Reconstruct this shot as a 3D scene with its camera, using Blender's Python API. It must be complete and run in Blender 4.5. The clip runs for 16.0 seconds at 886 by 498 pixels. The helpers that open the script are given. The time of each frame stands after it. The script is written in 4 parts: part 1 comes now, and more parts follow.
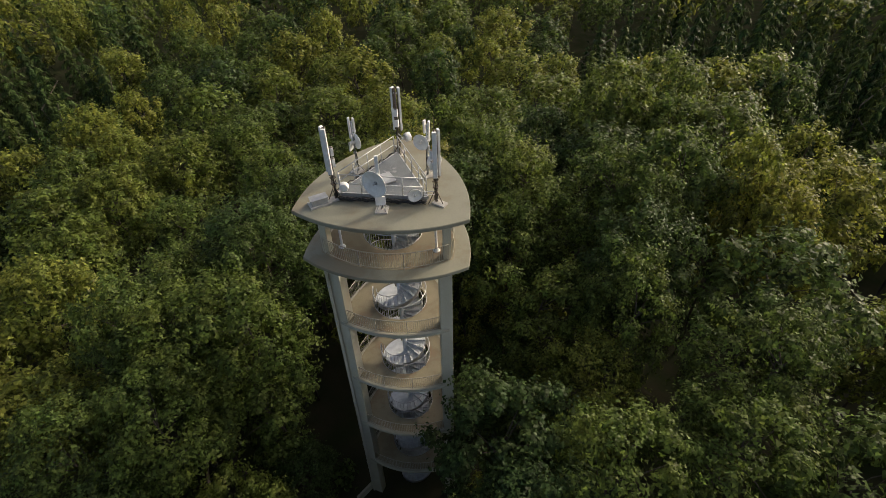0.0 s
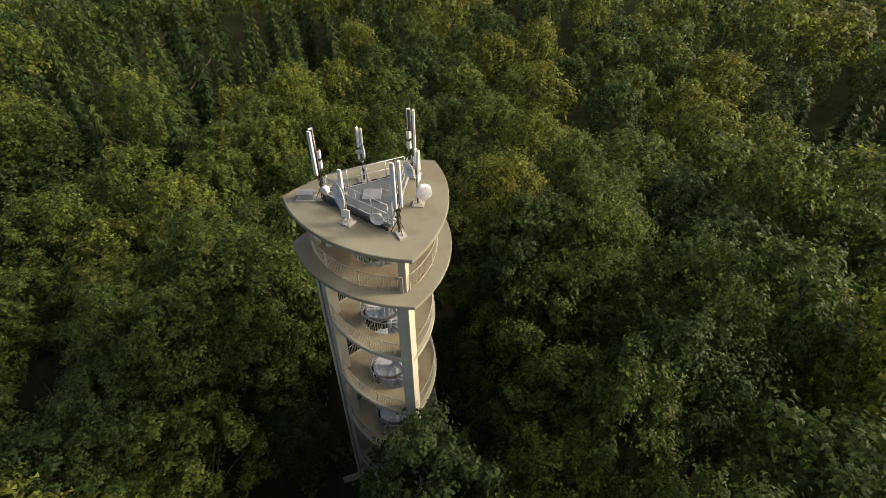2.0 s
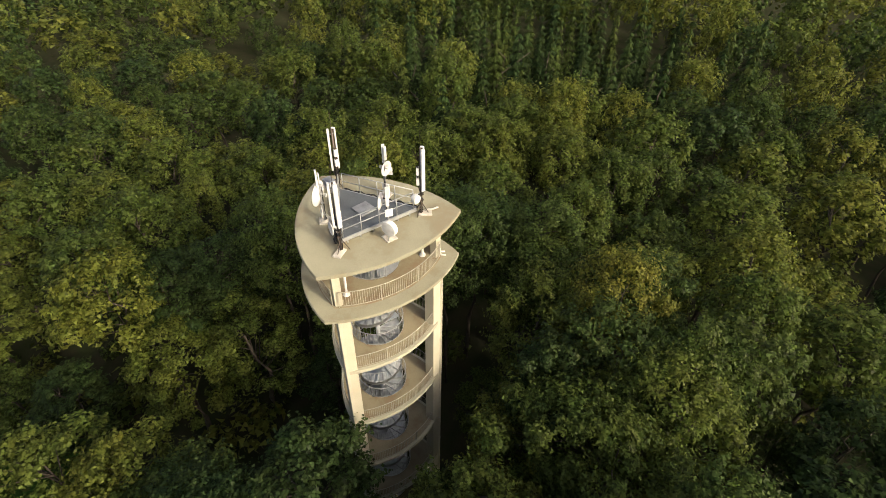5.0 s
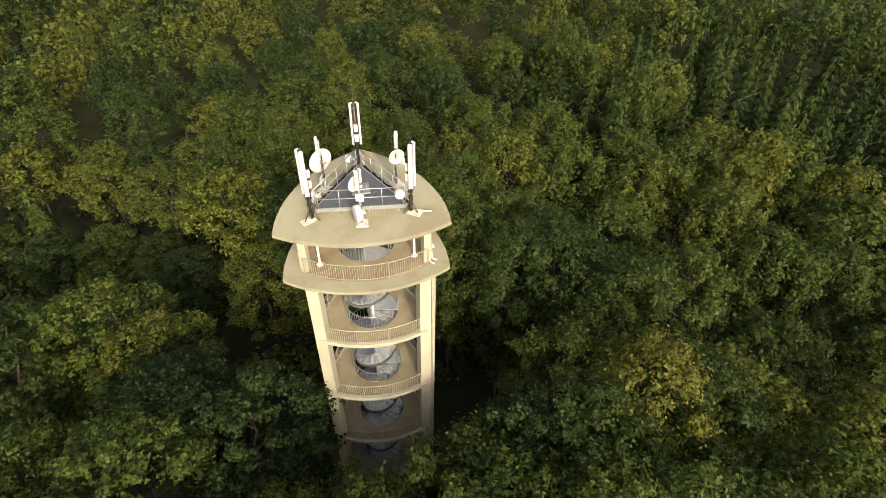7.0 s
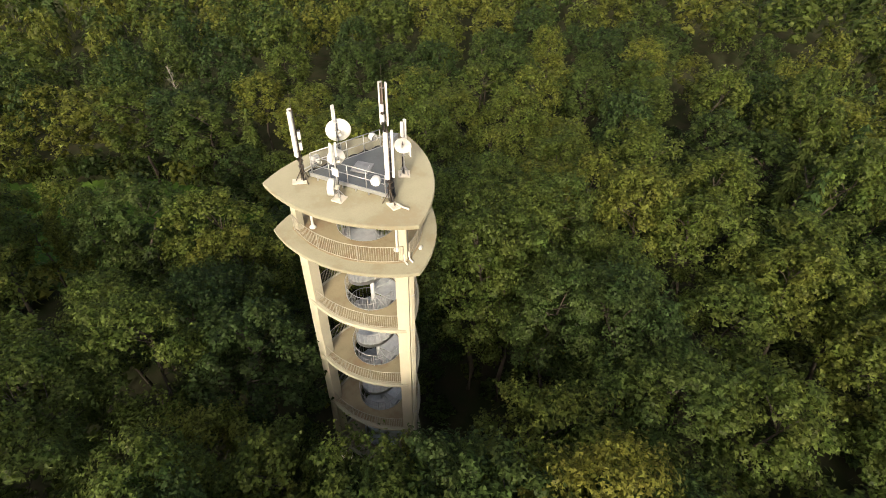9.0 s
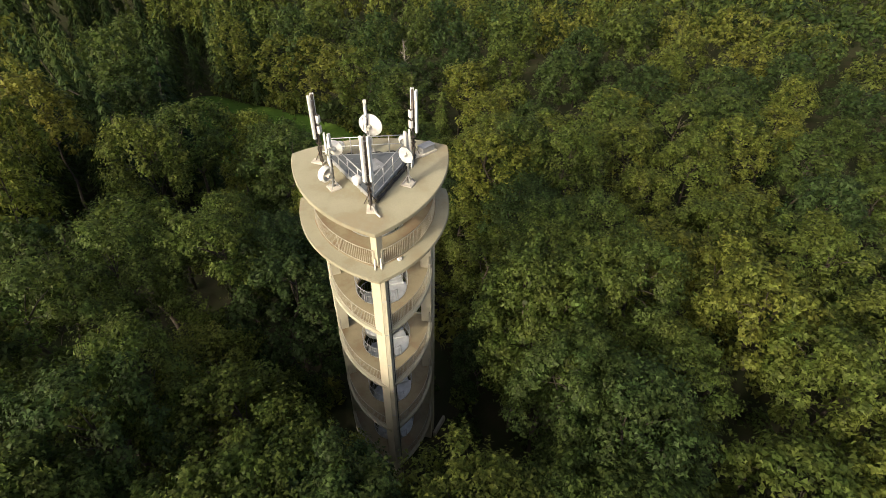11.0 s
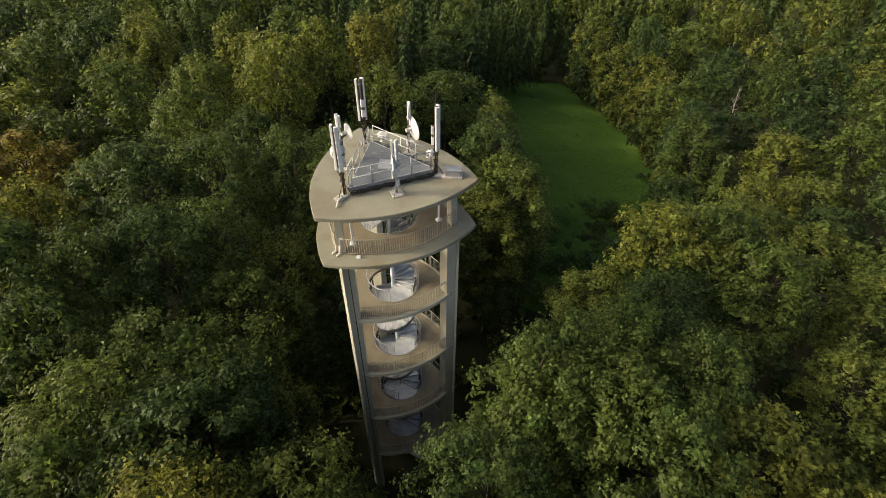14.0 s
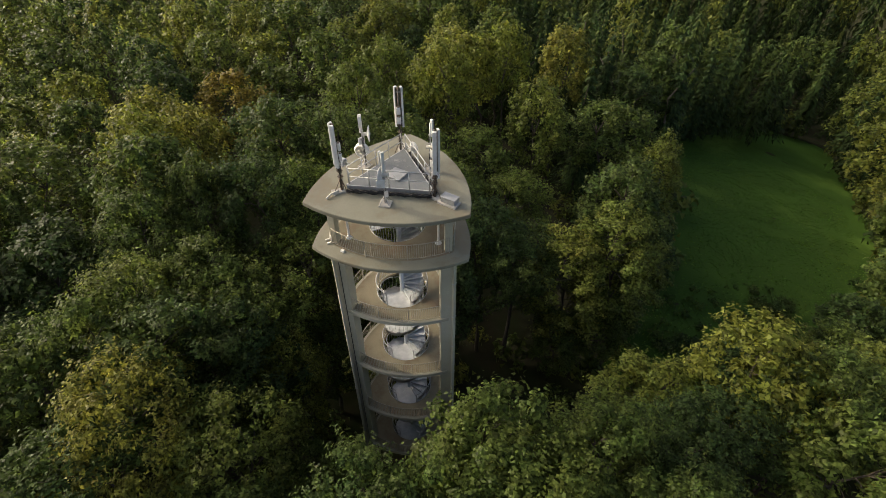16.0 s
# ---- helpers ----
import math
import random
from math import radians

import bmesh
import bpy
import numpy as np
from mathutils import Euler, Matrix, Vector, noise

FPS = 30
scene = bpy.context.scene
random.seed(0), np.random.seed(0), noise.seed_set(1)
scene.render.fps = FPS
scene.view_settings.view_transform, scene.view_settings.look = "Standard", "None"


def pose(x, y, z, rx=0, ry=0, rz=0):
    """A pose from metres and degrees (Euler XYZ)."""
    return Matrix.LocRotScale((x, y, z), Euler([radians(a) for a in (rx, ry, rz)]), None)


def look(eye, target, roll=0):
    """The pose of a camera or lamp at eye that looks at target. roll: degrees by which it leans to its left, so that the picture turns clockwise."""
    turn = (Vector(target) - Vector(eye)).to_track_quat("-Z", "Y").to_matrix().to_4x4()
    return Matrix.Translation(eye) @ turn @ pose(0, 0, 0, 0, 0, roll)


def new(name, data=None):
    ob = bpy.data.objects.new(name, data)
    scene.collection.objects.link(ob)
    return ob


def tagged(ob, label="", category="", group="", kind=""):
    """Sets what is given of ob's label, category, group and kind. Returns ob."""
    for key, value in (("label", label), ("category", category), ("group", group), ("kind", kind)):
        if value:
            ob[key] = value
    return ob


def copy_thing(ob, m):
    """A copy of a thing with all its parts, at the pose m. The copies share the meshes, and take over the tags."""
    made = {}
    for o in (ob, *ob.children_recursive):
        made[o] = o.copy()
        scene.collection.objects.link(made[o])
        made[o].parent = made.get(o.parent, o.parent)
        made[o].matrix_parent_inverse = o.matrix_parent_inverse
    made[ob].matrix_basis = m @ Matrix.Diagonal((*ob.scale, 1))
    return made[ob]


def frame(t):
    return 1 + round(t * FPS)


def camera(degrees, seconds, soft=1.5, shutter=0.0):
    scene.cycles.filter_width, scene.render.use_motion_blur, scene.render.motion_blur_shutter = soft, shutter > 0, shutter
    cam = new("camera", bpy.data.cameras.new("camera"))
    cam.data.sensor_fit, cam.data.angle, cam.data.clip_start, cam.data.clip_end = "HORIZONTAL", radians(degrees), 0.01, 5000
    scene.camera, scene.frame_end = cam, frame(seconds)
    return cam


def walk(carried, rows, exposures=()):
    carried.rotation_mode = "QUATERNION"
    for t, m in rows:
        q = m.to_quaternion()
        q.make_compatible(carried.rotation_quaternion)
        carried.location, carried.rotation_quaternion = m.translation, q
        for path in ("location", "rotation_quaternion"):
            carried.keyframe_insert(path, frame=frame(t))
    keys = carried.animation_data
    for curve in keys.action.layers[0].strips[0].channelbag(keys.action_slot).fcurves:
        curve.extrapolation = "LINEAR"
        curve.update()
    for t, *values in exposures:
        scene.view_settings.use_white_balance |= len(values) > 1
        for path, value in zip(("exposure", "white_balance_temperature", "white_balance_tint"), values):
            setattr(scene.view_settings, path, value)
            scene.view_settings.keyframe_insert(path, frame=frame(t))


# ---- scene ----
cam = camera(79.0, 16.0, soft=0.5)
METRES, EASE, NORTH, EYE = 100.0, 2.67, -23.34, 46.0
ROWS = [
    (0.0, 0.0005, -0.0018, 0.0018, -1.10, -40.92, 1.14),
    (0.5, 0.0324, 0.0050, 0.0025, 6.06, -40.72, 1.05),
    (1.0, 0.0624, 0.0156, 0.0034, 13.67, -40.51, 0.89),
    (1.5, 0.0904, 0.0302, 0.0047, 21.19, -40.35, 0.68),
    (2.0, 0.1163, 0.0479, 0.0060, 28.70, -40.22, 0.49),
    (2.5, 0.1400, 0.0691, 0.0082, 36.40, -40.12, 0.32),
    (3.0, 0.1605, 0.0931, 0.0107, 44.13, -40.05, 0.08),
    (3.5, 0.1779, 0.1190, 0.0129, 51.62, -39.98, -0.14),
    (4.0, 0.1913, 0.1477, 0.0149, 59.07, -40.00, -0.33),
    (4.5, 0.2008, 0.1775, 0.0166, 66.68, -40.05, -0.53),
    (5.0, 0.2070, 0.2083, 0.0169, 74.39, -40.17, -0.71),
    (7.5, 0.1764, 0.3596, 0.0072, 112.38, -40.94, -1.15),
    (8.0, 0.1585, 0.3857, 0.0042, 120.09, -41.08, -1.17),
    (8.5, 0.1378, 0.4092, 0.0027, 127.47, -41.21, -1.16),
    (9.0, 0.1140, 0.4299, 0.0027, 134.99, -41.31, -1.15),
    (11.5, -0.0326, 0.4801, 0.0071, 172.93, -41.80, -0.64),
    (12.0, -0.0635, 0.4775, 0.0066, 180.14, -41.81, -0.59),
    (12.5, -0.0936, 0.4716, 0.0060, 187.88, -41.82, -0.57),
    (13.0, -0.1229, 0.4614, 0.0058, 195.44, -41.82, -0.56),
    (13.5, -0.1508, 0.4478, 0.0063, 202.63, -41.81, -0.48),
    (14.0, -0.1769, 0.4306, 0.0069, 210.19, -41.80, -0.37),
    (14.5, -0.2004, 0.4104, 0.0080, 217.44, -41.78, -0.28),
    (15.0, -0.2212, 0.3877, 0.0094, 224.95, -41.77, -0.20),
    (15.5, -0.2392, 0.3620, 0.0110, 232.36, -41.75, -0.08),
    (16.0, -0.2540, 0.3343, 0.0126, 239.85, -41.70, 0.04),
]
walk(cam, [(t, pose(EASE, NORTH, EYE) @ pose(METRES * x, METRES * y, METRES * z, 90 + pitch, roll, yaw)) for t, x, y, z, yaw, pitch, roll in ROWS],
     exposures=[(0.0, 0.45, 6700, 8), (3.5, 0.42, 6700, 8), (8.0, 0.48, 6700, 8), (9.0, 0.50, 6700, 8), (12.5, 0.52, 6700, 8), (16.0, 0.56, 6700, 8)])

# ---- light: a low, hazy evening sun and a clear sky ----
SUN_AZ, SUN_EL = 34.5, 28.0
world = bpy.data.worlds.new("sky")
scene.world = world
world.use_nodes = True
wn = world.node_tree.nodes
sky = wn.new("ShaderNodeTexSky")
sky.sky_type = 'NISHITA'
sky.sun_disc = False
sky.sun_elevation = radians(SUN_EL)
sky.sun_rotation = radians(90 - SUN_AZ)
sky.dust_density = 6.5
sky.air_density = 0.65
sky.ozone_density = 0.1
wn["Background"].inputs["Strength"].default_value = 0.21
world.node_tree.links.new(sky.outputs[0], wn["Background"].inputs["Color"])
sun = new("sun", bpy.data.lights.new("sun", "SUN"))
sun.data.energy = 2.2
sun.data.angle = radians(2.5)
sun.data.color = (1.0, 0.90, 0.72)
sun.matrix_world = look((60 * math.cos(radians(SUN_AZ)), 60 * math.sin(radians(SUN_AZ)), 60 * math.tan(radians(SUN_EL))), (0, 0, 0))


# ---- materials ----
def material(name, colour, rough=0.7, metal=0.0, second=None, scale=3.0, fine=40.0, bump=0.15, stain=None, stain_scale=0.8, stain_cut=0.55, spec=0.4):
    """A surface with two scales of variation: broad patches and stains, fine grain and relief."""
    m = bpy.data.materials.new(name)
    m.use_nodes = True
    n, l = m.node_tree.nodes, m.node_tree.links
    b = n["Principled BSDF"]
    b.inputs["Roughness"].default_value = rough
    b.inputs["Diffuse Roughness"].default_value = 1.0 if rough > 0.7 else 0.0
    b.inputs["Metallic"].default_value = metal
    b.inputs["Specular IOR Level"].default_value = spec
    geo = n.new("ShaderNodeTexCoord")
    big = n.new("ShaderNodeTexNoise")
    big.inputs["Scale"].default_value = scale
    big.inputs["Detail"].default_value = 6
    small = n.new("ShaderNodeTexNoise")
    small.inputs["Scale"].default_value = fine
    small.inputs["Detail"].default_value = 4
    for t in (big, small):
        l.new(geo.outputs["Object"], t.inputs["Vector"])
    mix = n.new("ShaderNodeMix")
    mix.data_type = 'RGBA'
    second = second or [c * 0.75 for c in colour]
    mix.inputs[6].default_value = (*colour, 1)
    mix.inputs[7].default_value = (*second, 1)
    ramp = n.new("ShaderNodeMapRange")
    ramp.inputs[1].default_value, ramp.inputs[2].default_value = 0.35, 0.65
    l.new(big.outputs["Fac"], ramp.inputs[0])
    l.new(ramp.outputs[0], mix.inputs[0])
    last = mix.outputs[2]
    grain = n.new("ShaderNodeMix")
    grain.data_type = 'RGBA'
    grain.blend_type = 'MULTIPLY'
    grain.inputs[0].default_value = 0.35
    l.new(last, grain.inputs[6])
    grey = n.new("ShaderNodeRGBToBW")
    l.new(small.outputs["Color"], grey.inputs[0])
    l.new(grey.outputs[0], grain.inputs[7])
    last = grain.outputs[2]
    if stain:
        dirt = n.new("ShaderNodeTexNoise")
        dirt.inputs["Scale"].default_value = stain_scale
        dirt.inputs["Detail"].default_value = 8
        dirt.inputs["Roughness"].default_value = 0.65
        l.new(geo.outputs["Object"], dirt.inputs["Vector"])
        cut = n.new("ShaderNodeMapRange")
        cut.inputs[1].default_value, cut.inputs[2].default_value = stain_cut, stain_cut + 0.13
        l.new(dirt.outputs["Fac"], cut.inputs[0])
        over = n.new("ShaderNodeMix")
        over.data_type = 'RGBA'
        l.new(cut.outputs[0], over.inputs[0])
        l.new(last, over.inputs[6])
        over.inputs[7].default_value = (*stain, 1)
        last = over.outputs[2]
    l.new(last, b.inputs["Base Color"])
    if bump:
        bp = n.new("ShaderNodeBump")
        bp.inputs["Strength"].default_value = bump
        bp.inputs["Distance"].default_value = 0.02
        l.new(small.outputs["Fac"], bp.inputs["Height"])
        l.new(bp.outputs[0], b.inputs["Normal"])
    return m


def leaf_material(name, low, mid, high, spread=1.0, by_tree=True, shine=0.10, thin=0.48):
    """Foliage: one tone per tree, small differences from leaf to leaf, light that shines through."""
    m = bpy.data.materials.new(name)
    m.use_nodes = True
    n, l = m.node_tree.nodes, m.node_tree.links
    b = n["Principled BSDF"]
    b.inputs["Roughness"].default_value = 0.45
    b.inputs["Specular IOR Level"].default_value = shine
    geo = n.new("ShaderNodeNewGeometry")
    if by_tree:
        info = n.new("ShaderNodeObjectInfo")
        pick = info.outputs["Random"]
    else:
        tone = n.new("ShaderNodeAttribute")
        tone.attribute_name = "tone"
        pick = tone.outputs["Fac"]
    ramp = n.new("ShaderNodeValToRGB")
    e = ramp.color_ramp.elements
    e[0].color, e[1].color = (*low, 1), (*high, 1)
    e[0].position, e[1].position = 0.05, 0.97
    e.new(0.55).color = (*mid, 1)
    l.new(pick, ramp.inputs[0])
    patch = n.new("ShaderNodeTexNoise")
    patch.inputs["Scale"].default_value = 0.55
    patch.inputs["Detail"].default_value = 3
    l.new(geo.outputs["Position"], patch.inputs["Vector"])
    val = n.new("ShaderNodeMath")
    val.operation = 'MULTIPLY_ADD'
    val.inputs[1].default_value = 1.3 * spread
    val.inputs[2].default_value = 0.36
    l.new(geo.outputs["Random Per Island"], val.inputs[0])
    val2 = n.new("ShaderNodeMath")
    val2.operation = 'MULTIPLY_ADD'
    val2.inputs[1].default_value = 0.09
    val2.inputs[2].default_value = 0.455
    l.new(patch.outputs["Fac"], val2.inputs[0])
    hsv = n.new("ShaderNodeHueSaturation")
    l.new(ramp.outputs[0], hsv.inputs["Color"])
    l.new(val.outputs[0], hsv.inputs["Value"])
    l.new(val2.outputs[0], hsv.inputs["Hue"])
    l.new(hsv.outputs[0], b.inputs["Base Color"])
    tr = n.new("ShaderNodeBsdfTranslucent")
    glow = n.new("ShaderNodeMix")          # leaves let through more light, and yellower, than they throw back
    glow.data_type = 'RGBA'
    glow.blend_type = 'MULTIPLY'
    glow.inputs[0].default_value = 1.0
    glow.inputs[7].default_value = (1.80, 1.77, 1.42, 1)
    l.new(hsv.outputs[0], glow.inputs[6])
    l.new(glow.outputs[2], tr.inputs["Color"])
    mix = n.new("ShaderNodeMixShader")
    mix.inputs[0].default_value = thin
    l.new(b.outputs[0], mix.inputs[1])
    l.new(tr.outputs[0], mix.inputs[2])
    l.new(mix.outputs[0], n["Material Output"].inputs["Surface"])
    return m


COLUMNPAINT = material("white column paint", (0.52, 0.490, 0.37), 0.7, second=(0.46, 0.43, 0.32), scale=0.6, fine=25, stain=(0.40, 0.36, 0.255), stain_scale=0.5, stain_cut=0.58)
CONCRETE = material("painted concrete", (0.400, 0.384, 0.285), 0.8, second=(0.352, 0.337, 0.247), scale=0.9, fine=25, stain=(0.34, 0.305, 0.22), stain_scale=0.7, stain_cut=0.54)
ROOFING = material("roof coating", (0.292, 0.278, 0.195), 0.75, second=(0.245, 0.232, 0.158), scale=0.5, fine=18, stain=(0.200, 0.172, 0.110), stain_scale=0.5, stain_cut=0.49)
FLOORING = material("brown floor coating", (0.300, 0.256, 0.158), 0.75, second=(0.246, 0.211, 0.130), scale=0.8, fine=25, stain=(0.20, 0.145, 0.085), stain_scale=0.8, stain_cut=0.50)
GALV = material("galvanised steel", (0.52, 0.53, 0.52), 0.45, 0.55, second=(0.42, 0.43, 0.43), scale=5, fine=60, bump=0.05)
RAILPAINT = material("pale railing paint", (0.46, 0.43, 0.34), 0.5, 0.1, scale=4, fine=50, bump=0.05)
DECKSTEEL = material("grey deck grating", (0.150, 0.162, 0.166), 0.55, 0.15, second=(0.115, 0.126, 0.130), scale=1.3, fine=45, bump=0.3, stain=(0.27, 0.27, 0.27), stain_scale=1.2, stain_cut=0.6)
HATCHMETAL = material("worn aluminium", (0.36, 0.37, 0.37), 0.55, 0.3, scale=2.5, fine=45, bump=0.08)
WHITE = material("white fibreglass", (0.79, 0.79, 0.76), 0.45, second=(0.65, 0.64, 0.60), scale=3, fine=40, bump=0.03)
OFFWHITE = material("cream plastic", (0.68, 0.66, 0.58), 0.5, scale=3, fine=40, bump=0.03)
DARKSTEEL = material("dark steel", (0.10, 0.09, 0.08), 0.5, 0.5, second=(0.15, 0.11, 0.08), scale=5, fine=60, bump=0.1)
CABLE = material("black cable", (0.02, 0.02, 0.02), 0.5, scale=5, fine=60, bump=0.1)
PALEBLOCK = material("pale concrete block", (0.60, 0.56, 0.48), 0.85, scale=2.5, fine=40, bump=0.2)
STAIRMETAL = material("pale grey stair steel", (0.60, 0.62, 0.62), 0.4, 0.3, second=(0.48, 0.50, 0.51), scale=2.5, fine=40, bump=0.06)
BARK = material("grey brown bark", (0.085, 0.068, 0.05), 0.9, second=(0.05, 0.04, 0.03), scale=2, fine=20, bump=0.5)
DEADWOOD = material("bleached dead wood", (0.33, 0.30, 0.25), 0.9, scale=2, fine=20, bump=0.4)
LITTER = material("forest floor", (0.046, 0.043, 0.027), 0.95, second=(0.030, 0.038, 0.017), scale=0.4, fine=5, bump=0.5, spec=0.0)
MEADOW = material("meadow turf", (0.056, 0.112, 0.019), 0.9, second=(0.040, 0.082, 0.015), scale=0.12, fine=6, bump=0.5, stain=(0.078, 0.132, 0.023), stain_scale=0.06, stain_cut=0.52, spec=0.03)
LEAVES = leaf_material("broad leaves", (0.038, 0.060, 0.0193), (0.074, 0.099, 0.0230), (0.115, 0.128, 0.0258))
FARLEAVES = leaf_material("far broad leaves", (0.036, 0.058, 0.0184), (0.073, 0.095, 0.0221), (0.113, 0.123, 0.0258), by_tree=False)
AUTUMN = leaf_material("turning leaves", (0.102, 0.121, 0.0230), (0.113, 0.126, 0.0248), (0.125, 0.126, 0.0258))
RUSSET = leaf_material("russet leaves", (0.140, 0.119, 0.0230), (0.143, 0.122, 0.0239), (0.153, 0.124, 0.0248))
NEEDLES = leaf_material("spruce needles", (0.022, 0.038, 0.013), (0.033, 0.051, 0.015), (0.049, 0.065, 0.016), shine=0.03, thin=0.15)
FARNEEDLES = leaf_material("far spruce needles", (0.022, 0.038, 0.013), (0.033, 0.051, 0.015), (0.049, 0.065, 0.016), by_tree=False, shine=0.03, thin=0.15)
GRASS = leaf_material("grass blades", (0.050, 0.098, 0.017), (0.062, 0.114, 0.020), (0.083, 0.130, 0.024), by_tree=False)


# ---- mesh helpers ----
def part(name, bm, mat, parent=None, label="", smooth=False):
    me = bpy.data.meshes.new(name)
    bm.to_mesh(me)
    bm.free()
    me.materials.append(mat)
    if smooth:
        me.polygons.foreach_set("use_smooth", [True] * len(me.polygons))
    ob = new(name, me)
    if parent:
        ob.parent = parent
    if label:
        ob["label"] = label
    return ob


def shared(name, me, parent, m):
    ob = new(name, me)
    ob.parent = parent
    ob.matrix_basis = m
    return ob


def thing(name, label, category, m=None, group=""):
    ob = new(name)
    ob.empty_display_size = 0.3
    if m is not None:
        ob.matrix_basis = m
    return tagged(ob, label, category, group)


def box(bm, m, sx, sy, sz, bevel=0.0):
    got = bmesh.ops.create_cube(bm, size=1, matrix=m @ Matrix.Diagonal((sx, sy, sz, 1)))
    if bevel:
        edges = {e for v in got["verts"] for e in v.link_edges}
        bmesh.ops.bevel(bm, geom=list(edges), offset=bevel, segments=2, affect='EDGES', profile=0.6)


def tube(bm, path, r, seg=8, r_end=None, closed=False):
    """A round tube along a line of points."""
    pts = [Vector(p) for p in path]
    rings = []
    for i, p in enumerate(pts):
        a = pts[i - 1] if i else (pts[-1] if closed else p)
        b = pts[(i + 1) % len(pts)] if (i + 1 < len(pts) or closed) else p
        d = (b - a).normalized()
        u = d.cross(Vector((0, 0, 1)))
        if u.length < 1e-3:
            u = Vector((1, 0, 0))
        u.normalize()
        w = d.cross(u)
        rr = r if r_end is None else r + (r_end - r) * i / (len(pts) - 1)
        rings.append([bm.verts.new(p + (u * math.cos(2 * math.pi * k / seg) + w * math.sin(2 * math.pi * k / seg)) * rr) for k in range(seg)])
    n = len(rings)
    for i in range(n if closed else n - 1):
        a, b = rings[i], rings[(i + 1) % n]
        for k in range(seg):
            bm.faces.new((a[k], a[(k + 1) % seg], b[(k + 1) % seg], b[k]))
    if not closed:
        bm.faces.new(rings[0][::-1])
        bm.faces.new(rings[-1])


def lathe(bm, m, profile, seg=28):
    """A turned form: profile points (radius, height) round the z axis of m."""
    rings = []
    for r, z in profile:
        if r < 1e-5:
            rings.append([bm.verts.new(m @ Vector((0, 0, z)))])
        else:
            rings.append([bm.verts.new(m @ Vector((r * math.cos(2 * math.pi * k / seg), r * math.sin(2 * math.pi * k / seg), z))) for k in range(seg)])
    for a, b in zip(rings, rings[1:]):
        for k in range(seg):
            j = (k + 1) % seg
            if len(a) == 1:
                bm.faces.new((a[0], b[k], b[j]))
            elif len(b) == 1:
                bm.faces.new((a[k], a[j], b[0]))
            else:
                bm.faces.new((a[k], a[j], b[j], b[k]))


def slab(bm, outer, z0, z1, hole=None, bevel=0.03):
    """A plate with an outline and, where given, a hole through it."""
    n = len(outer)
    up = [bm.verts.new((x * (1 - bevel / max(math.hypot(x, y), .1)), y * (1 - bevel / max(math.hypot(x, y), .1)), z1)) for x, y in outer]
    side1 = [bm.verts.new((x, y, z1 - bevel)) for x, y in outer]
    side0 = [bm.verts.new((x, y, z0)) for x, y in outer]
    for a, b in ((up, side1), (side1, side0)):
        for k in range(n):
            j = (k + 1) % n
            bm.faces.new((a[k], b[k], b[j], a[j]))
    if not hole:
        bm.faces.new(up)
        bm.faces.new(side0[::-1])
        return
    h1 = [bm.verts.new((x, y, z1)) for x, y in hole]
    h0 = [bm.verts.new((x, y, z0)) for x, y in hole]
    for k in range(n):
        j = (k + 1) % n
        bm.faces.new((h1[k], h1[j], h0[j], h0[k])[::-1])
        bm.faces.new((up[k], up[j], h1[j], h1[k]))
        bm.faces.new((side0[j], side0[k], h0[k], h0[j]))


CORNER = [202.8, 322.8, 82.8]          # the directions of the tower's three corners


def polar(r, deg, z=0.0):
    return Vector((r * math.cos(radians(deg)), r * math.sin(radians(deg)), z))


def side_arc(k, rc, rm, n, cut=0.0):
    """n + 1 points of the bowed side that follows corner k; rc: corner radius, rm: radius at the middle; cut: share left out at the ends."""
    c, s = rc * math.sin(radians(60)), rm - rc * math.cos(radians(60))
    R = (c * c + s * s) / (2 * s)
    half = math.asin(c / R)
    mid = CORNER[k] + 60
    out = []
    for i in range(n + 1):
        a = -half + 2 * half * (cut + (1 - 2 * cut) * i / n)
        p = Vector((rm - R + R * math.cos(a), R * math.sin(a), 0))
        p.rotate(Euler((0, 0, radians(mid))))
        out.append((p.x, p.y))
    return out


def bowed_triangle(rc, rm, n=24):
    out = []
    for k in range(3):
        out += side_arc(k, rc, rm, n)[:-1]
    return out


# ---- ground ----
def height(x, y):
    """The hill: level round the tower, falling away to the south."""
    r = math.hypot(x, y)
    d = max(0.0, -y - 26.0)
    fall = 0.24 * d * d / (d + 8.0)
    side = 0.11 * max(0.0, r - 34.0) * max(0.0, min(1.0, 1.0 + y / 60.0))
    return -0.6 - fall - min(side, 9.0) + 0.25 * math.sin(x * 0.11) * math.cos(y * 0.13) * min(1, r / 30)


CLEARING = [(-5, -27), (-9, -36), (-8, -50), (-6, -62), (-2, -76), (4, -86), (16, -104), (32, -126), (40, -118), (37, -96), (34, -76), (25, -66), (12, -56), (3, -43), (0, -32)]


def in_clearing(x, y, grow=0.0):
    inside = False
    n = len(CLEARING)
    near = 1e9
    for i in range(n):
        (x0, y0), (x1, y1) = CLEARING[i], CLEARING[(i + 1) % n]
        if (y0 > y) != (y1 > y) and x < (x1 - x0) * (y - y0) / (y1 - y0) + x0:
            inside = not inside
        dx, dy = x1 - x0, y1 - y0
        u = max(0, min(1, ((x - x0) * dx + (y - y0) * dy) / (dx * dx + dy * dy)))
        near = min(near, math.hypot(x - x0 - u * dx, y - y0 - u * dy))
    return inside or near < grow if grow >= 0 else inside and near > -grow


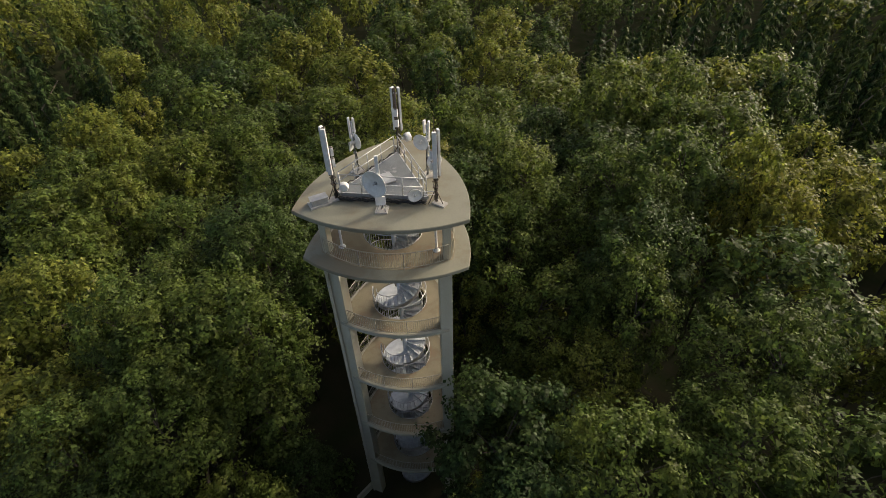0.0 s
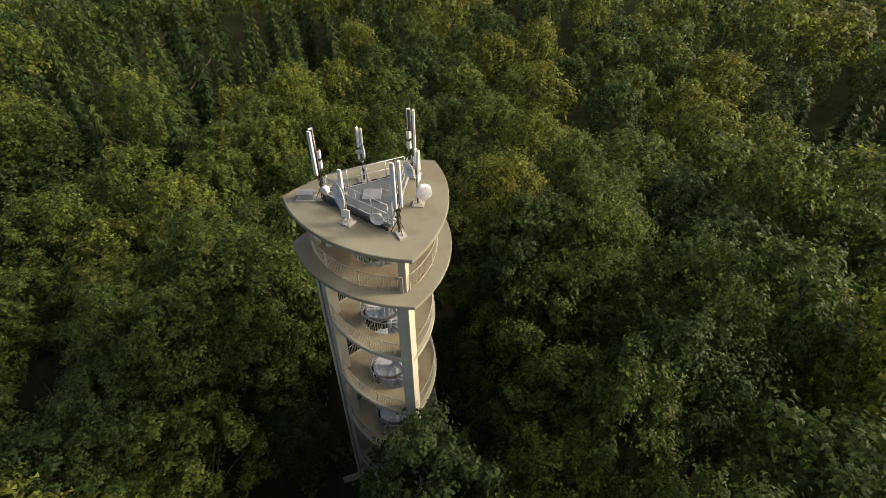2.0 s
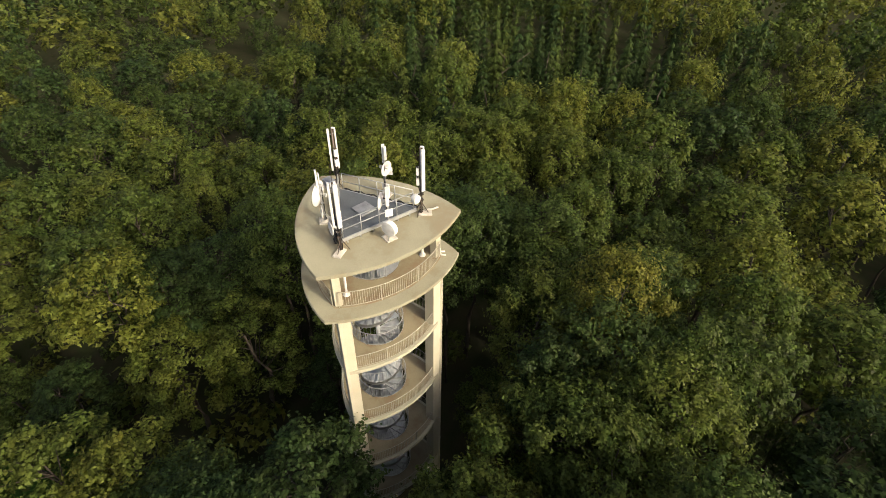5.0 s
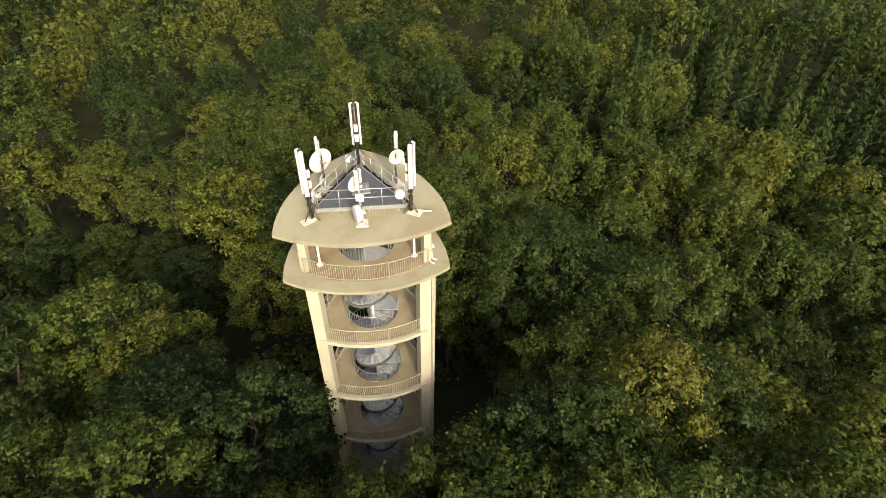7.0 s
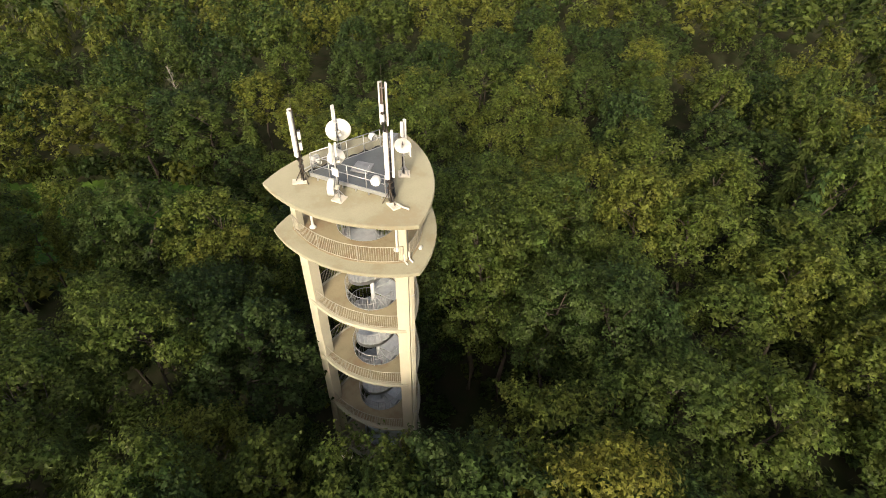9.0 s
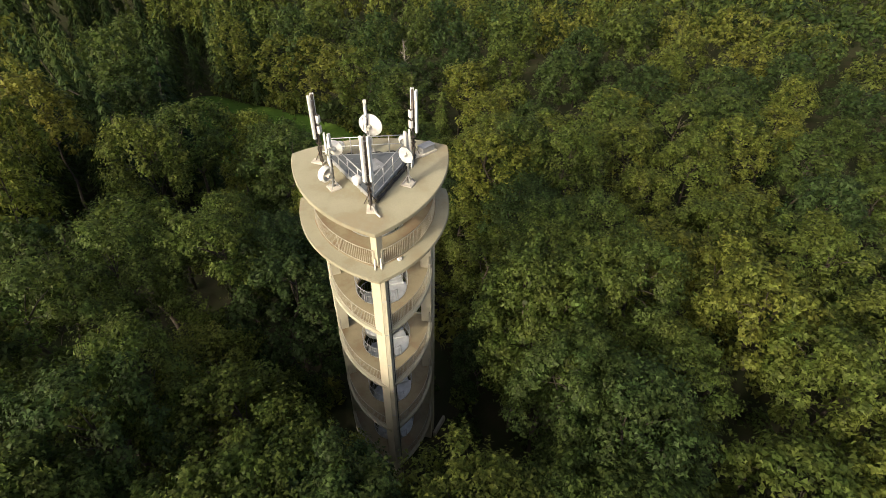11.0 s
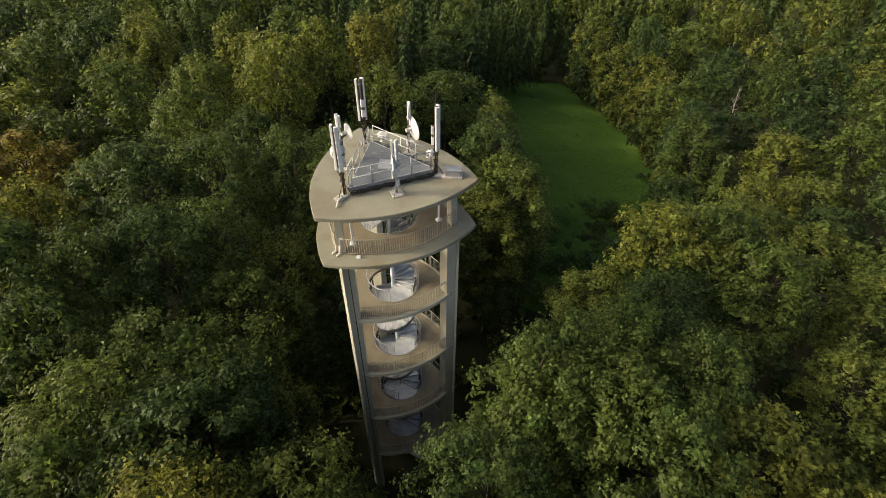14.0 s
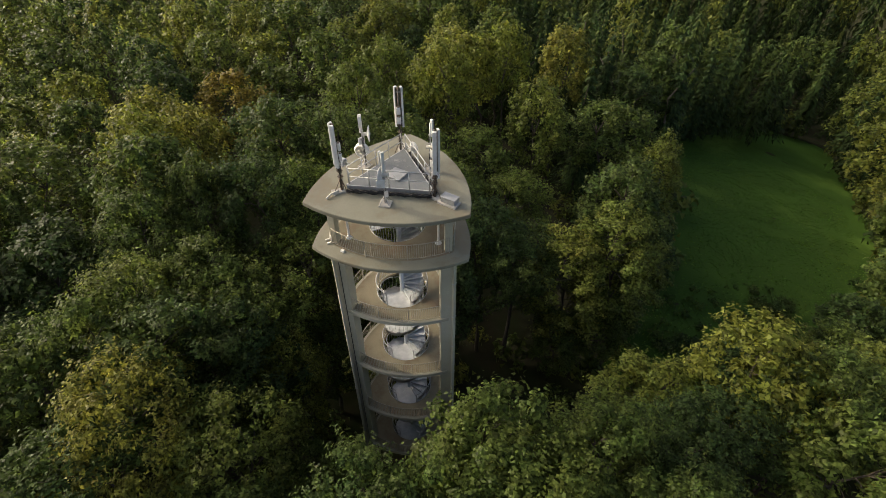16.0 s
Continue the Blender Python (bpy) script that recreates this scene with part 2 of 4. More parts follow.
def build_ground():
    bm = bmesh.new()
    radii = [4.0 * i for i in range(36)] + [150, 165, 180, 200, 240, 350, 600, 1200, 3000]
    seg = 180
    rings = []
    for r in radii:
        if r == 0:
            rings.append([bm.verts.new((0, 0, height(0, 0)))])
            continue
        row = []
        for k in range(seg):
            a = 2 * math.pi * k / seg
            x, y = r * math.cos(a), r * math.sin(a)
            q = min(1.0, 190.0 / r)
            row.append(bm.verts.new((x, y, height(x * q, y * q))))
        rings.append(row)
    for a, b in zip(rings, rings[1:]):
        for k in range(seg):
            j = (k + 1) % seg
            bm.faces.new((a[0], b[k], b[j]) if len(a) == 1 else (a[k], b[k], b[j], a[j]))
    tagged(part("ground", bm, LITTER, smooth=True), "dark forest floor of leaf litter and low scrub", "ground", kind="structure")
    bm = bmesh.new()
    step = 1.0
    made = {}

    def vert(i, j):
        if (i, j) not in made:
            x, y = i * step, j * step
            made[i, j] = bm.verts.new((x, y, height(x, y) + 0.06 + 0.10 * noise.noise((x * 0.3, y * 0.3, 0))))
        return made[i, j]
    for i in range(-20, 48):
        for j in range(-134, -18):
            if in_clearing((i + .5) * step, (j + .5) * step, 5.6 + 1.6 * noise.noise((i * 0.16, j * 0.16, 3.0))):
                bm.faces.new((vert(i, j), vert(i + 1, j), vert(i + 1, j + 1), vert(i, j + 1)))
    tagged(part("meadow", bm, MEADOW, smooth=True), "mown green meadow clearing among the trees", "meadow", kind="structure")


build_ground()

# ---- the tower ----
ROOF_Z, PLATFORM_Z = 30.33, 27.22
FLOORS = [21.65, 16.15, 10.65, 5.15]
tower = thing("observation_tower", "tall beige concrete lookout tower with three columns and bowed triangular floors", "tower", pose(0, 0, 0))


def build_slabs():
    bm = bmesh.new()
    slab(bm, bowed_triangle(5.12, 3.80, 30), ROOF_Z - 0.22, ROOF_Z, bevel=0.035)
    part("roof", bm, ROOFING, tower, "weathered beige roof slab with bowed edges")
    out = bowed_triangle(5.12, 3.95, 30)
    hole = [((x * 1.62) / math.hypot(x, y), (y * 1.62) / math.hypot(x, y)) for x, y in out]
    bm = bmesh.new()
    slab(bm, out, PLATFORM_Z - 0.2, PLATFORM_Z, hole, bevel=0.035)
    part("platform", bm, ROOFING, tower, "weathered beige viewing platform slab")
    inside = bowed_triangle(4.12, 3.20, 30)
    bm = bmesh.new()
    slab(bm, inside, PLATFORM_Z - 0.02, PLATFORM_Z + 0.008, [((x * 1.64) / math.hypot(x, y), (y * 1.64) / math.hypot(x, y)) for x, y in inside], bevel=0.004)
    part("floor_coating", bm, FLOORING, tower, "worn brown floor coating inside the railing")
    for z in FLOORS:
        out = bowed_triangle(3.95, 2.86, 30)
        hole = [((x * 1.62) / math.hypot(x, y), (y * 1.62) / math.hypot(x, y)) for x, y in out]
        bm = bmesh.new()
        slab(bm, out, z - 0.2, z, hole, bevel=0.03)
        part("floor_slab", bm, FLOORING, tower, "brown-coated concrete floor with a round stairwell")
        bm = bmesh.new()
        band = [(x * 1.012, y * 1.012) for x, y in out]
        inner = [(x * 0.95, y * 0.95) for x, y in out]
        slab(bm, band, z - 0.24, z + 0.012, inner, bevel=0.015)
        part("floor_edge", bm, CONCRETE, tower, "pale concrete edge band")


def build_columns():
    h = 0.50
    for k in range(3):
        c = CORNER[k]
        bm = bmesh.new()
        m = Matrix.Rotation(radians(c), 4, 'Z') @ Matrix.Translation((3.55, 0, 0)) @ Matrix.Rotation(radians(45), 4, 'Z')
        z0, z1 = -1.0, PLATFORM_Z - 0.2
        box(bm, m @ Matrix.Translation((0, 0, (z0 + z1) / 2)), h * 1.414, h * 1.414, z1 - z0, 0.02)
        part("column", bm, COLUMNPAINT, tower, "tall pale concrete column")
        bm = bmesh.new()
        m = Matrix.Rotation(radians(c), 4, 'Z') @ Matrix.Translation((3.72, 0, 0)) @ Matrix.Rotation(radians(45), 4, 'Z')
        z0, z1 = PLATFORM_Z - 0.01, ROOF_Z - 0.21
        box(bm, m @ Matrix.Translation((0, 0, (z0 + z1) / 2)), 0.42, 0.42, z1 - z0, 0.015)
        part("upper_column", bm, COLUMNPAINT, tower, "short pale concrete column under the roof")
        bm = bmesh.new()
        p = polar(2.97, c + 1.5)
        m = Matrix.Translation(p)
        lathe(bm, m, [(0, z0), (0.20, z0), (0.20, z0 + 0.04), (0.10, z0 + 0.16), (0.068, z0 + 0.20), (0.068, z1), (0, z1)], 14)
        part("roof_post", bm, WHITE, tower, "white steel post with a flared foot plate", smooth=False)


def build_foot():
    """The low pale wall that runs out from the foot of one column beside the entrance."""
    bm = bmesh.new()
    a, b = Vector((-3.75, -1.0, 0)), Vector((-5.1, -2.5, 0))
    mid, d = (a + b) / 2, b - a
    box(bm, pose(mid.x, mid.y, -0.35, 0, 0, math.degrees(math.atan2(d.y, d.x))), d.length, 0.24, 0.9, 0.02)
    part("entrance_wall", bm, CONCRETE, tower, "low pale concrete wall at the foot of a column")


def cable_ducts():
    """Pale boxed ducts down the outer edge of two columns, clipped on, with a black cable beside one of them."""
    for k, da in ((2, 2.2), (0, 0.8)):
        p = polar(4.13, CORNER[k] + da)
        z1 = PLATFORM_Z - 0.2
        bm = bmesh.new()
        box(bm, pose(p.x, p.y, (z1 - 0.3) / 2, 0, 0, CORNER[k]), 0.15, 0.24, z1 + 0.3, 0.012)
        duct = part("cable_duct", bm, COLUMNPAINT, tower, "pale boxed duct on the column edge")
        for i in range(9):
            bm = bmesh.new()
            box(bm, pose(p.x, p.y, 1.5 + 2.9 * i, 0, 0, CORNER[k]), 0.18, 0.27, 0.05)
            part("duct_clip", bm, GALV, duct)
        if k == 2:
            q = polar(3.90, CORNER[k] + da + 4.2)
            bm = bmesh.new()
            tube(bm, [(q.x, q.y, -0.3), (q.x, q.y, z1)], 0.028, 6)
            part("cable", bm, CABLE, duct, "black cable down the column", smooth=True)


def railing(k, rc, rm, z, cut, gap=0.125):
    """The curved railing of one side: handrail, bottom rail, posts and balusters."""
    n = 30
    line = side_arc(k, rc, rm, n, cut)
    bm = bmesh.new()
    tube(bm, [(x, y, z + 1.08) for x, y in line], 0.024, 6)
    tube(bm, [(x, y, z + 0.10) for x, y in line], 0.017, 6)
    rail = part("railing", bm, RAILPAINT, tower, "pale painted steel balustrade, curved along the edge", smooth=True)
    length = sum(math.hypot(a[0] - b[0], a[1] - b[1]) for a, b in zip(line, line[1:]))
    count = int(length / gap)
    dots = side_arc(k, rc, rm, count, cut)
    for i in (0, count // 3, 2 * count // 3, count):
        x, y = dots[i]
        shared("railing_post", RAILPOST, rail, pose(x, y, z))
    for i in range(1, count):
        if i not in (count // 3, 2 * count // 3):
            x, y = dots[i]
            shared("baluster", BALUSTER, rail, pose(x, y, z + 0.1))


def well_railing(z, gap0, gap1):
    """The round railing of a stairwell, open where the stair comes up."""
    r, n = 1.66, 56
    a = [gap1 + (360 - (gap1 - gap0)) * i / n for i in range(n + 1)]
    bm = bmesh.new()
    tube(bm, [polar(r, t, z + 1.05) for t in a], 0.024, 6)
    tube(bm, [polar(r, t, z + 0.10) for t in a], 0.017, 6)
    rail = part("well_railing", bm, GALV, tower, "round steel railing about the stairwell", smooth=True)
    for i in range(0, n + 1):
        post = i % 14 == 0
        shared("railing_post" if post else "baluster", WELLPOST if post else WELLBAR, rail, Matrix.Translation(polar(r, a[i], z if post else z + 0.1)) @ Matrix.Rotation(radians(a[i]), 4, 'Z'))


def upright(name, w, h, mat):
    """The mesh of one square upright bar, standing on its origin."""
    bm = bmesh.new()
    box(bm, Matrix.Translation((0, 0, h / 2)), w, w, h)
    me = bpy.data.meshes.new(name)
    bm.to_mesh(me)
    bm.free()
    me.materials.append(mat)
    return me


BALUSTER = upright("baluster", 0.017, 0.97, RAILPAINT)
RAILPOST = upright("railing_post", 0.05, 1.08, RAILPAINT)
WELLBAR = upright("baluster", 0.017, 0.94, GALV)
WELLPOST = upright("railing_post", 0.04, 1.04, GALV)
STAIRBAR = upright("baluster", 0.016, 0.94, GALV)

build_slabs()
build_columns()
build_foot()
cable_ducts()
for k in range(3):
    railing(k, 4.05, 3.14, PLATFORM_Z, 0.03)
    for z in FLOORS:
        railing(k, 3.72, 2.74, z, 0.07)
well_railing(PLATFORM_Z, 20, 70)
for z in FLOORS:
    well_railing(z, 118, 172)


def build_stair():
    stair = thing("spiral_staircase", "pale grey steel spiral staircase climbing inside the tower", "staircase", pose(0, 0, 0))
    top = PLATFORM_Z
    base = height(0, 0)
    bm = bmesh.new()
    tube(bm, [(0, 0, base), (0, 0, top + 1.1)], 0.15, 16)
    part("centre_pole", bm, STAIRMETAL, stair, smooth=True)
    levels = [FLOORS[3] - 5.5] + FLOORS[::-1] + [PLATFORM_Z]
    heads = [145.0] * 5 + [45.0]
    # one tread, wedge-shaped, with a nosing and a riser edge
    bm = bmesh.new()
    half = radians(13.5)
    for z0, z1, a0, a1 in ((-0.04, 0.0, -half, half), (-0.15, -0.04, -half, -half + 0.03)):
        lo = [bm.verts.new((r * math.cos(a), r * math.sin(a), z0)) for r, a in ((0.1, a0), (1.42, a0), (1.42, a1), (0.1, a1))]
        hi = [bm.verts.new((r * math.cos(a), r * math.sin(a), z1)) for r, a in ((0.1, a0), (1.42, a0), (1.42, a1), (0.1, a1))]
        bm.faces.new(hi)
        bm.faces.new(lo[::-1])
        for i in range(4):
            j = (i + 1) % 4
            bm.faces.new((lo[i], lo[j], hi[j], hi[i]))
    tread = bpy.data.meshes.new("tread")
    bm.to_mesh(tread)
    bm.free()
    tread.materials.append(STAIRMETAL)
    for z0, z1, landing, arrive in zip(levels, levels[1:], heads, heads[1:]):
        count = 29
        rise = (z1 - z0) / (count + 1)
        turn = (720.0 - 70.0 + arrive - landing) / count
        line = []
        for i in range(count):
            a = landing + 35 + turn * (i + 0.5)
            z = z0 + rise * (i + 1)
            shared("tread", tread, stair, pose(0, 0, z, 0, 0, a))
            line.append((a, z))
        bm = bmesh.new()
        fine = [(landing + 35 + turn * i / 3, z0 + rise * (i / 3 + 0.5)) for i in range(count * 3 + 1)]
        tube(bm, [polar(1.40, a, z + 0.95) for a, z in fine], 0.022, 6)
        hr = part("handrail", bm, GALV, stair, smooth=True)
        for a, z in line:
            for da in (-turn / 4, turn / 4):
                shared("baluster", STAIRBAR, hr, Matrix.Translation(polar(1.40, a + da, z)))
        # the curved steel sheet under the flight
        bm = bmesh.new()
        rows = [(bm.verts.new(polar(0.1, a, z - 0.26)), bm.verts.new(polar(1.42, a, z - 0.26)), bm.verts.new(polar(1.42, a, z - 0.02))) for a, z in fine]
        for p, q in zip(rows, rows[1:]):
            bm.faces.new((p[0], q[0], q[1], p[1]))
            bm.faces.new((p[1], q[1], q[2], p[2]))
        bmesh.ops.solidify(bm, geom=bm.faces[:], thickness=0.015)
        part("soffit", bm, STAIRMETAL, stair, "pale steel sheet beneath the treads", smooth=True)
        # the landing
        bm = bmesh.new()
        seg = 10
        arc = [arrive - 38 + 76 * i / seg for i in range(seg + 1)]
        outline = [polar(0.1, a) for a in (arc[0], arc[-1])]
        pts = [polar(1.60, a) for a in arc]
        lo = [bm.verts.new((p.x, p.y, z1 - 0.06)) for p in [outline[0]] + pts + [outline[1]]]
        hi = [bm.verts.new((p.x, p.y, z1 - 0.005)) for p in [outline[0]] + pts + [outline[1]]]
        bm.faces.new(hi)
        bm.faces.new(lo[::-1])
        for i in range(len(lo)):
            j = (i + 1) % len(lo)
            bm.faces.new((lo[i], lo[j], hi[j], hi[i]))
        part("landing", bm, STAIRMETAL, stair, "pale steel landing plate")


build_stair()


# ---- the equipment on the roof ----
def facing(p, heading, tilt=0.0):
    """A pose at p whose z axis points along the heading, tilted up by some degrees; its y axis points up."""
    d = polar(1, heading)
    d.z = math.tan(radians(tilt))
    return Matrix.Translation(p) @ d.to_track_quat('Z', 'Y').to_matrix().to_4x4()


def build_deck():
    deck = thing("roof_deck", "triangular grey steel service deck raised on the roof", "deck", pose(0, 0, ROOF_Z))
    tri = [polar(2.72, a) for a in (204.0, 321.0, 82.0)]
    z0, z1 = 0.34, 0.40

    def prism(bm, pts, a, b):
        lo = [bm.verts.new((p.x, p.y, a)) for p in pts]
        hi = [bm.verts.new((p.x, p.y, b)) for p in pts]
        bm.faces.new(hi)
        bm.faces.new(lo[::-1])
        for i in range(len(pts)):
            j = (i + 1) % len(pts)
            bm.faces.new((lo[i], lo[j], hi[j], hi[i]))
    bm = bmesh.new()
    prism(bm, [p * 0.985 for p in tri], z0, z1)
    part("deck_plate", bm, DECKSTEEL, deck, "dark grey steel grating")
    for k in range(3):
        a, b = tri[k], tri[(k + 1) % 3]
        mid, d = (a + b) / 2, (b - a)
        rz = math.degrees(math.atan2(d.y, d.x))
        bm = bmesh.new()
        box(bm, pose(mid.x, mid.y, z0 - 0.04, 0, 0, rz), d.length - 0.12, 0.06, 0.22, 0.008)
        part("edge_beam", bm, GALV, deck, "pale galvanised edge beam")
        for i in range(6):
            p = a.lerp(b, (i + 0.5) / 6) * 0.96
            bm = bmesh.new()
            box(bm, pose(p.x, p.y, z0 / 2 - 0.01, 0, 0, rz), 0.06, 0.06, z0 - 0.02)
            part("deck_foot", bm, GALV, deck)
        bm = bmesh.new()
        e0, e1 = a.lerp(b, 0.05), a.lerp(b, 0.95)
        for z in (1.46, 0.95):
            tube(bm, [(e0.x, e0.y, z), (e1.x, e1.y, z)], 0.026, 8)
        rail = part("deck_railing", bm, GALV, deck, "galvanised tube railing with two rails", smooth=True)
        for i in range(5):
            p = e0.lerp(e1, i / 4)
            bm = bmesh.new()
            tube(bm, [(p.x, p.y, z1), (p.x, p.y, 1.46)], 0.026, 8)
            part("railing_post", bm, GALV, rail, smooth=True)
    bm = bmesh.new()
    box(bm, pose(-0.15, -0.1, z1 + 0.05, 0, 0, 28), 0.95, 0.95, 0.10, 0.015)
    hatch = part("hatch", bm, HATCHMETAL, deck, "square pale metal roof hatch")
    bm = bmesh.new()
    tube(bm, [(-0.45, 0.12, z1 + 0.10), (-0.45, 0.12, z1 + 0.17), (-0.32, 0.19, z1 + 0.17), (-0.32, 0.19, z1 + 0.10)], 0.012, 6)
    part("hatch_handle", bm, GALV, hatch, smooth=True)
    # cable tray on the two sides that carry the wiring
    for k in (0, 2):
        a, b = tri[k], tri[(k + 1) % 3]
        out = ((a + b) / 2).normalized() * 0.16
        for j in range(4):
            rnd = random.Random(k * 10 + j)
            pts = [a.lerp(b, 0.02 + 0.96 * i / 28) + out * (1.0 + 0.42 * j / 3 + 0.25 * abs(math.sin(i * 0.9 + j * 1.7))) + Vector((rnd.uniform(-.02, .02), rnd.uniform(-.02, .02), 0.12 + 0.05 * j + 0.07 * math.sin(i * 1.25 + 2.1 * j))) for i in range(29)]
            bm = bmesh.new()
            tube(bm, pts, 0.036 if j % 2 else 0.05, 6)
            part("cable", bm, CABLE, deck, "black cable bundle along the deck edge", smooth=True)


def panel(parent, p, heading, w, d, h):
    m = Matrix.Translation(p) @ Matrix.Rotation(radians(heading), 4, 'Z')
    bm = bmesh.new()
    box(bm, m @ Matrix.Translation((0, 0, h / 2)), d, w, h, 0.025)
    ob = part("panel_antenna", bm, WHITE, parent, "tall white panel antenna")
    bm = bmesh.new()
    box(bm, m @ Matrix.Translation((-d / 2 - 0.012, 0, h / 2)), 0.024, w * 0.62, h * 0.96)
    part("back_plate", bm, DARKSTEEL, ob, "grey antenna back")
    for f in (0.12, 0.88):
        bm = bmesh.new()
        box(bm, m @ Matrix.Translation((-d / 2 - 0.06, 0, h * f)), 0.10, 0.07, 0.05)
        part("bracket", bm, GALV, ob)
    bm = bmesh.new()
    for s in (-0.05, 0.05):
        tube(bm, [m @ Vector((0, s, 0.02)), m @ Vector((-0.02, s, -0.15)), m @ Vector((-d / 2 - 0.1, s * 0.5, -0.4))], 0.012, 5)
    part("connector_lead", bm, CABLE, ob, smooth=True)
    return ob


def corner_mast(angle, r, headings, drum=None):
    p = polar(r, angle, ROOF_Z)
    mast = thing("antenna_mast", "steel mast with two tall white panel antennas on the roof", "antenna", Matrix.Translation(p), "corner antenna masts")
    top = 4.04
    bm = bmesh.new()
    tube(bm, [(0, 0, 0.08), (0, 0, top)], 0.05, 10)
    part("pole", bm, DARKSTEEL, mast, "dark weathered steel pole", smooth=True)
    out = polar(0.22, angle)
    bm = bmesh.new()
    box(bm, pose(out.x, out.y, 0.045, 0, 0, angle), 0.72, 0.42, 0.09, 0.015)
    part("base_block", bm, PALEBLOCK, mast, "pale concrete base block")
    for da in (0, 125, 235):
        e = polar(0.42, angle + da)
        bm = bmesh.new()
        tube(bm, [(e.x, e.y, 0.03), (0, 0, 0.85)], 0.024, 6)
        part("strut", bm, DARKSTEEL, mast, smooth=True)
    for hd in headings:
        panel(mast, polar(0.20, hd, 1.60), hd, 0.215, 0.12, 2.44)
    bm = bmesh.new()
    tube(bm, [(0, 0, top), (0, 0, top + 0.95)], 0.010, 5)
    part("lightning_rod", bm, DARKSTEEL, mast)
    inner = angle + 180
    for z, w in ((2.72, 0.22), (2.12, 0.24)):
        q = polar(0.15, inner, z)
        bm = bmesh.new()
        box(bm, Matrix.Translation(q) @ Matrix.Rotation(radians(inner), 4, 'Z'), 0.15, w, 0.42, 0.02)
        unit = part("radio_unit", bm, WHITE, mast, "small white radio box")
        bm = bmesh.new()
        box(bm, Matrix.Translation(q + Vector((0, 0, 0.23))) @ Matrix.Rotation(radians(inner), 4, 'Z'), 0.10, w * 0.7, 0.035)
        part("radio_cap", bm, DARKSTEEL, unit)
    rnd = random.Random(int(angle))
    for j in range(5):
        a = rnd.uniform(0, 360)
        bm = bmesh.new()
        pts = [polar(0.07 + 0.04 * abs(math.sin(i * 1.3 + j)), a + 25 * math.sin(i + j), 0.12 + i * 0.24) for i in range(10)]
        tube(bm, pts, 0.017, 5)
        part("cable", bm, CABLE, mast, "black feeder cable", smooth=True)
    for z in (0.95, 1.3):
        bm = bmesh.new()
        box(bm, pose(0, 0, z, 0, 0, angle + 20), 0.26, 0.2, 0.06)
        part("clamp", bm, DARKSTEEL, mast)
    return mast


def dish(parent, p, heading, r, tilt=0, depth=0.22, arm_to=None):
    """A parabolic dish with a rolled rim, a feed and its mounting."""
    m = facing(p, heading, tilt)
    n = 8
    prof = [(r * i / n, depth * (i / n) ** 2 - depth) for i in range(n + 1)]
    prof += [(r + 0.015, 0.0), (r + 0.015, -0.03), (r * 0.97, -0.04)] + [(r * i / n, depth * (i / n) ** 2 - depth - 0.03) for i in range(n - 1, -1, -1)]
    bm = bmesh.new()
    lathe(bm, m, prof, 32)
    d = part("dish", bm, WHITE, parent, "white parabolic dish", smooth=True)
    bm = bmesh.new()
    lathe(bm, m, [(0, -depth), (0.035, -depth), (0.03, 0.02), (0.06, 0.05), (0, 0.06)], 10)
    part("feed_horn", bm, OFFWHITE, d, smooth=True)
    bm = bmesh.new()
    lathe(bm, m, [(0, -depth - 0.32), (0.10, -depth - 0.32), (0.10, -depth - 0.06), (0.14, -depth - 0.02), (0, -depth - 0.02)], 14)
    part("radio_can", bm, OFFWHITE, d, smooth=True)
    if arm_to is not None:
        bm = bmesh.new()
        q = m @ Vector((0, 0, -depth - 0.15))
        tube(bm, [q, (arm_to[0], arm_to[1], q.z)], 0.03, 6)
        tube(bm, [q + Vector((0, 0, -0.12)), (arm_to[0], arm_to[1], q.z - 0.2)], 0.018, 6)
        part("mount_arm", bm, GALV, d, smooth=True)
    return d


def drum(parent, p, heading, r, length, arm_to=None):
    """A shrouded dish: a flat-fronted drum with a radome."""
    m = facing(p, heading)
    bm = bmesh.new()
    lathe(bm, m, [(0, -length), (r * 0.80, -length), (r * 0.96, -length * 0.9), (r, -length * 0.85), (r, -0.015), (r * 0.98, 0), (r * 0.96, 0.004), (r * 0.9, 0.012), (0, 0.022)], 28)
    d = part("drum_antenna", bm, WHITE, parent, "round white drum antenna with a radome", smooth=True)
    bm = bmesh.new()
    lathe(bm, m, [(0, -length - 0.2), (r * 0.3, -length - 0.2), (r * 0.32, -length), (0, -length)], 12)
    part("radio_can", bm, OFFWHITE, d, smooth=True)
    if arm_to is not None:
        bm = bmesh.new()
        q = m @ Vector((0, 0, -length - 0.1))
        tube(bm, [q, (arm_to[0], arm_to[1], q.z)], 0.028, 6)
        part("mount_arm", bm, GALV, d, smooth=True)
    return d


def plate(parent, p, heading, w, h, tilt=0):
    bm = bmesh.new()
    box(bm, facing(p, heading, tilt), w, h, 0.06, 0.012)
    return part("flat_antenna", bm, WHITE, parent, "square white flat antenna")


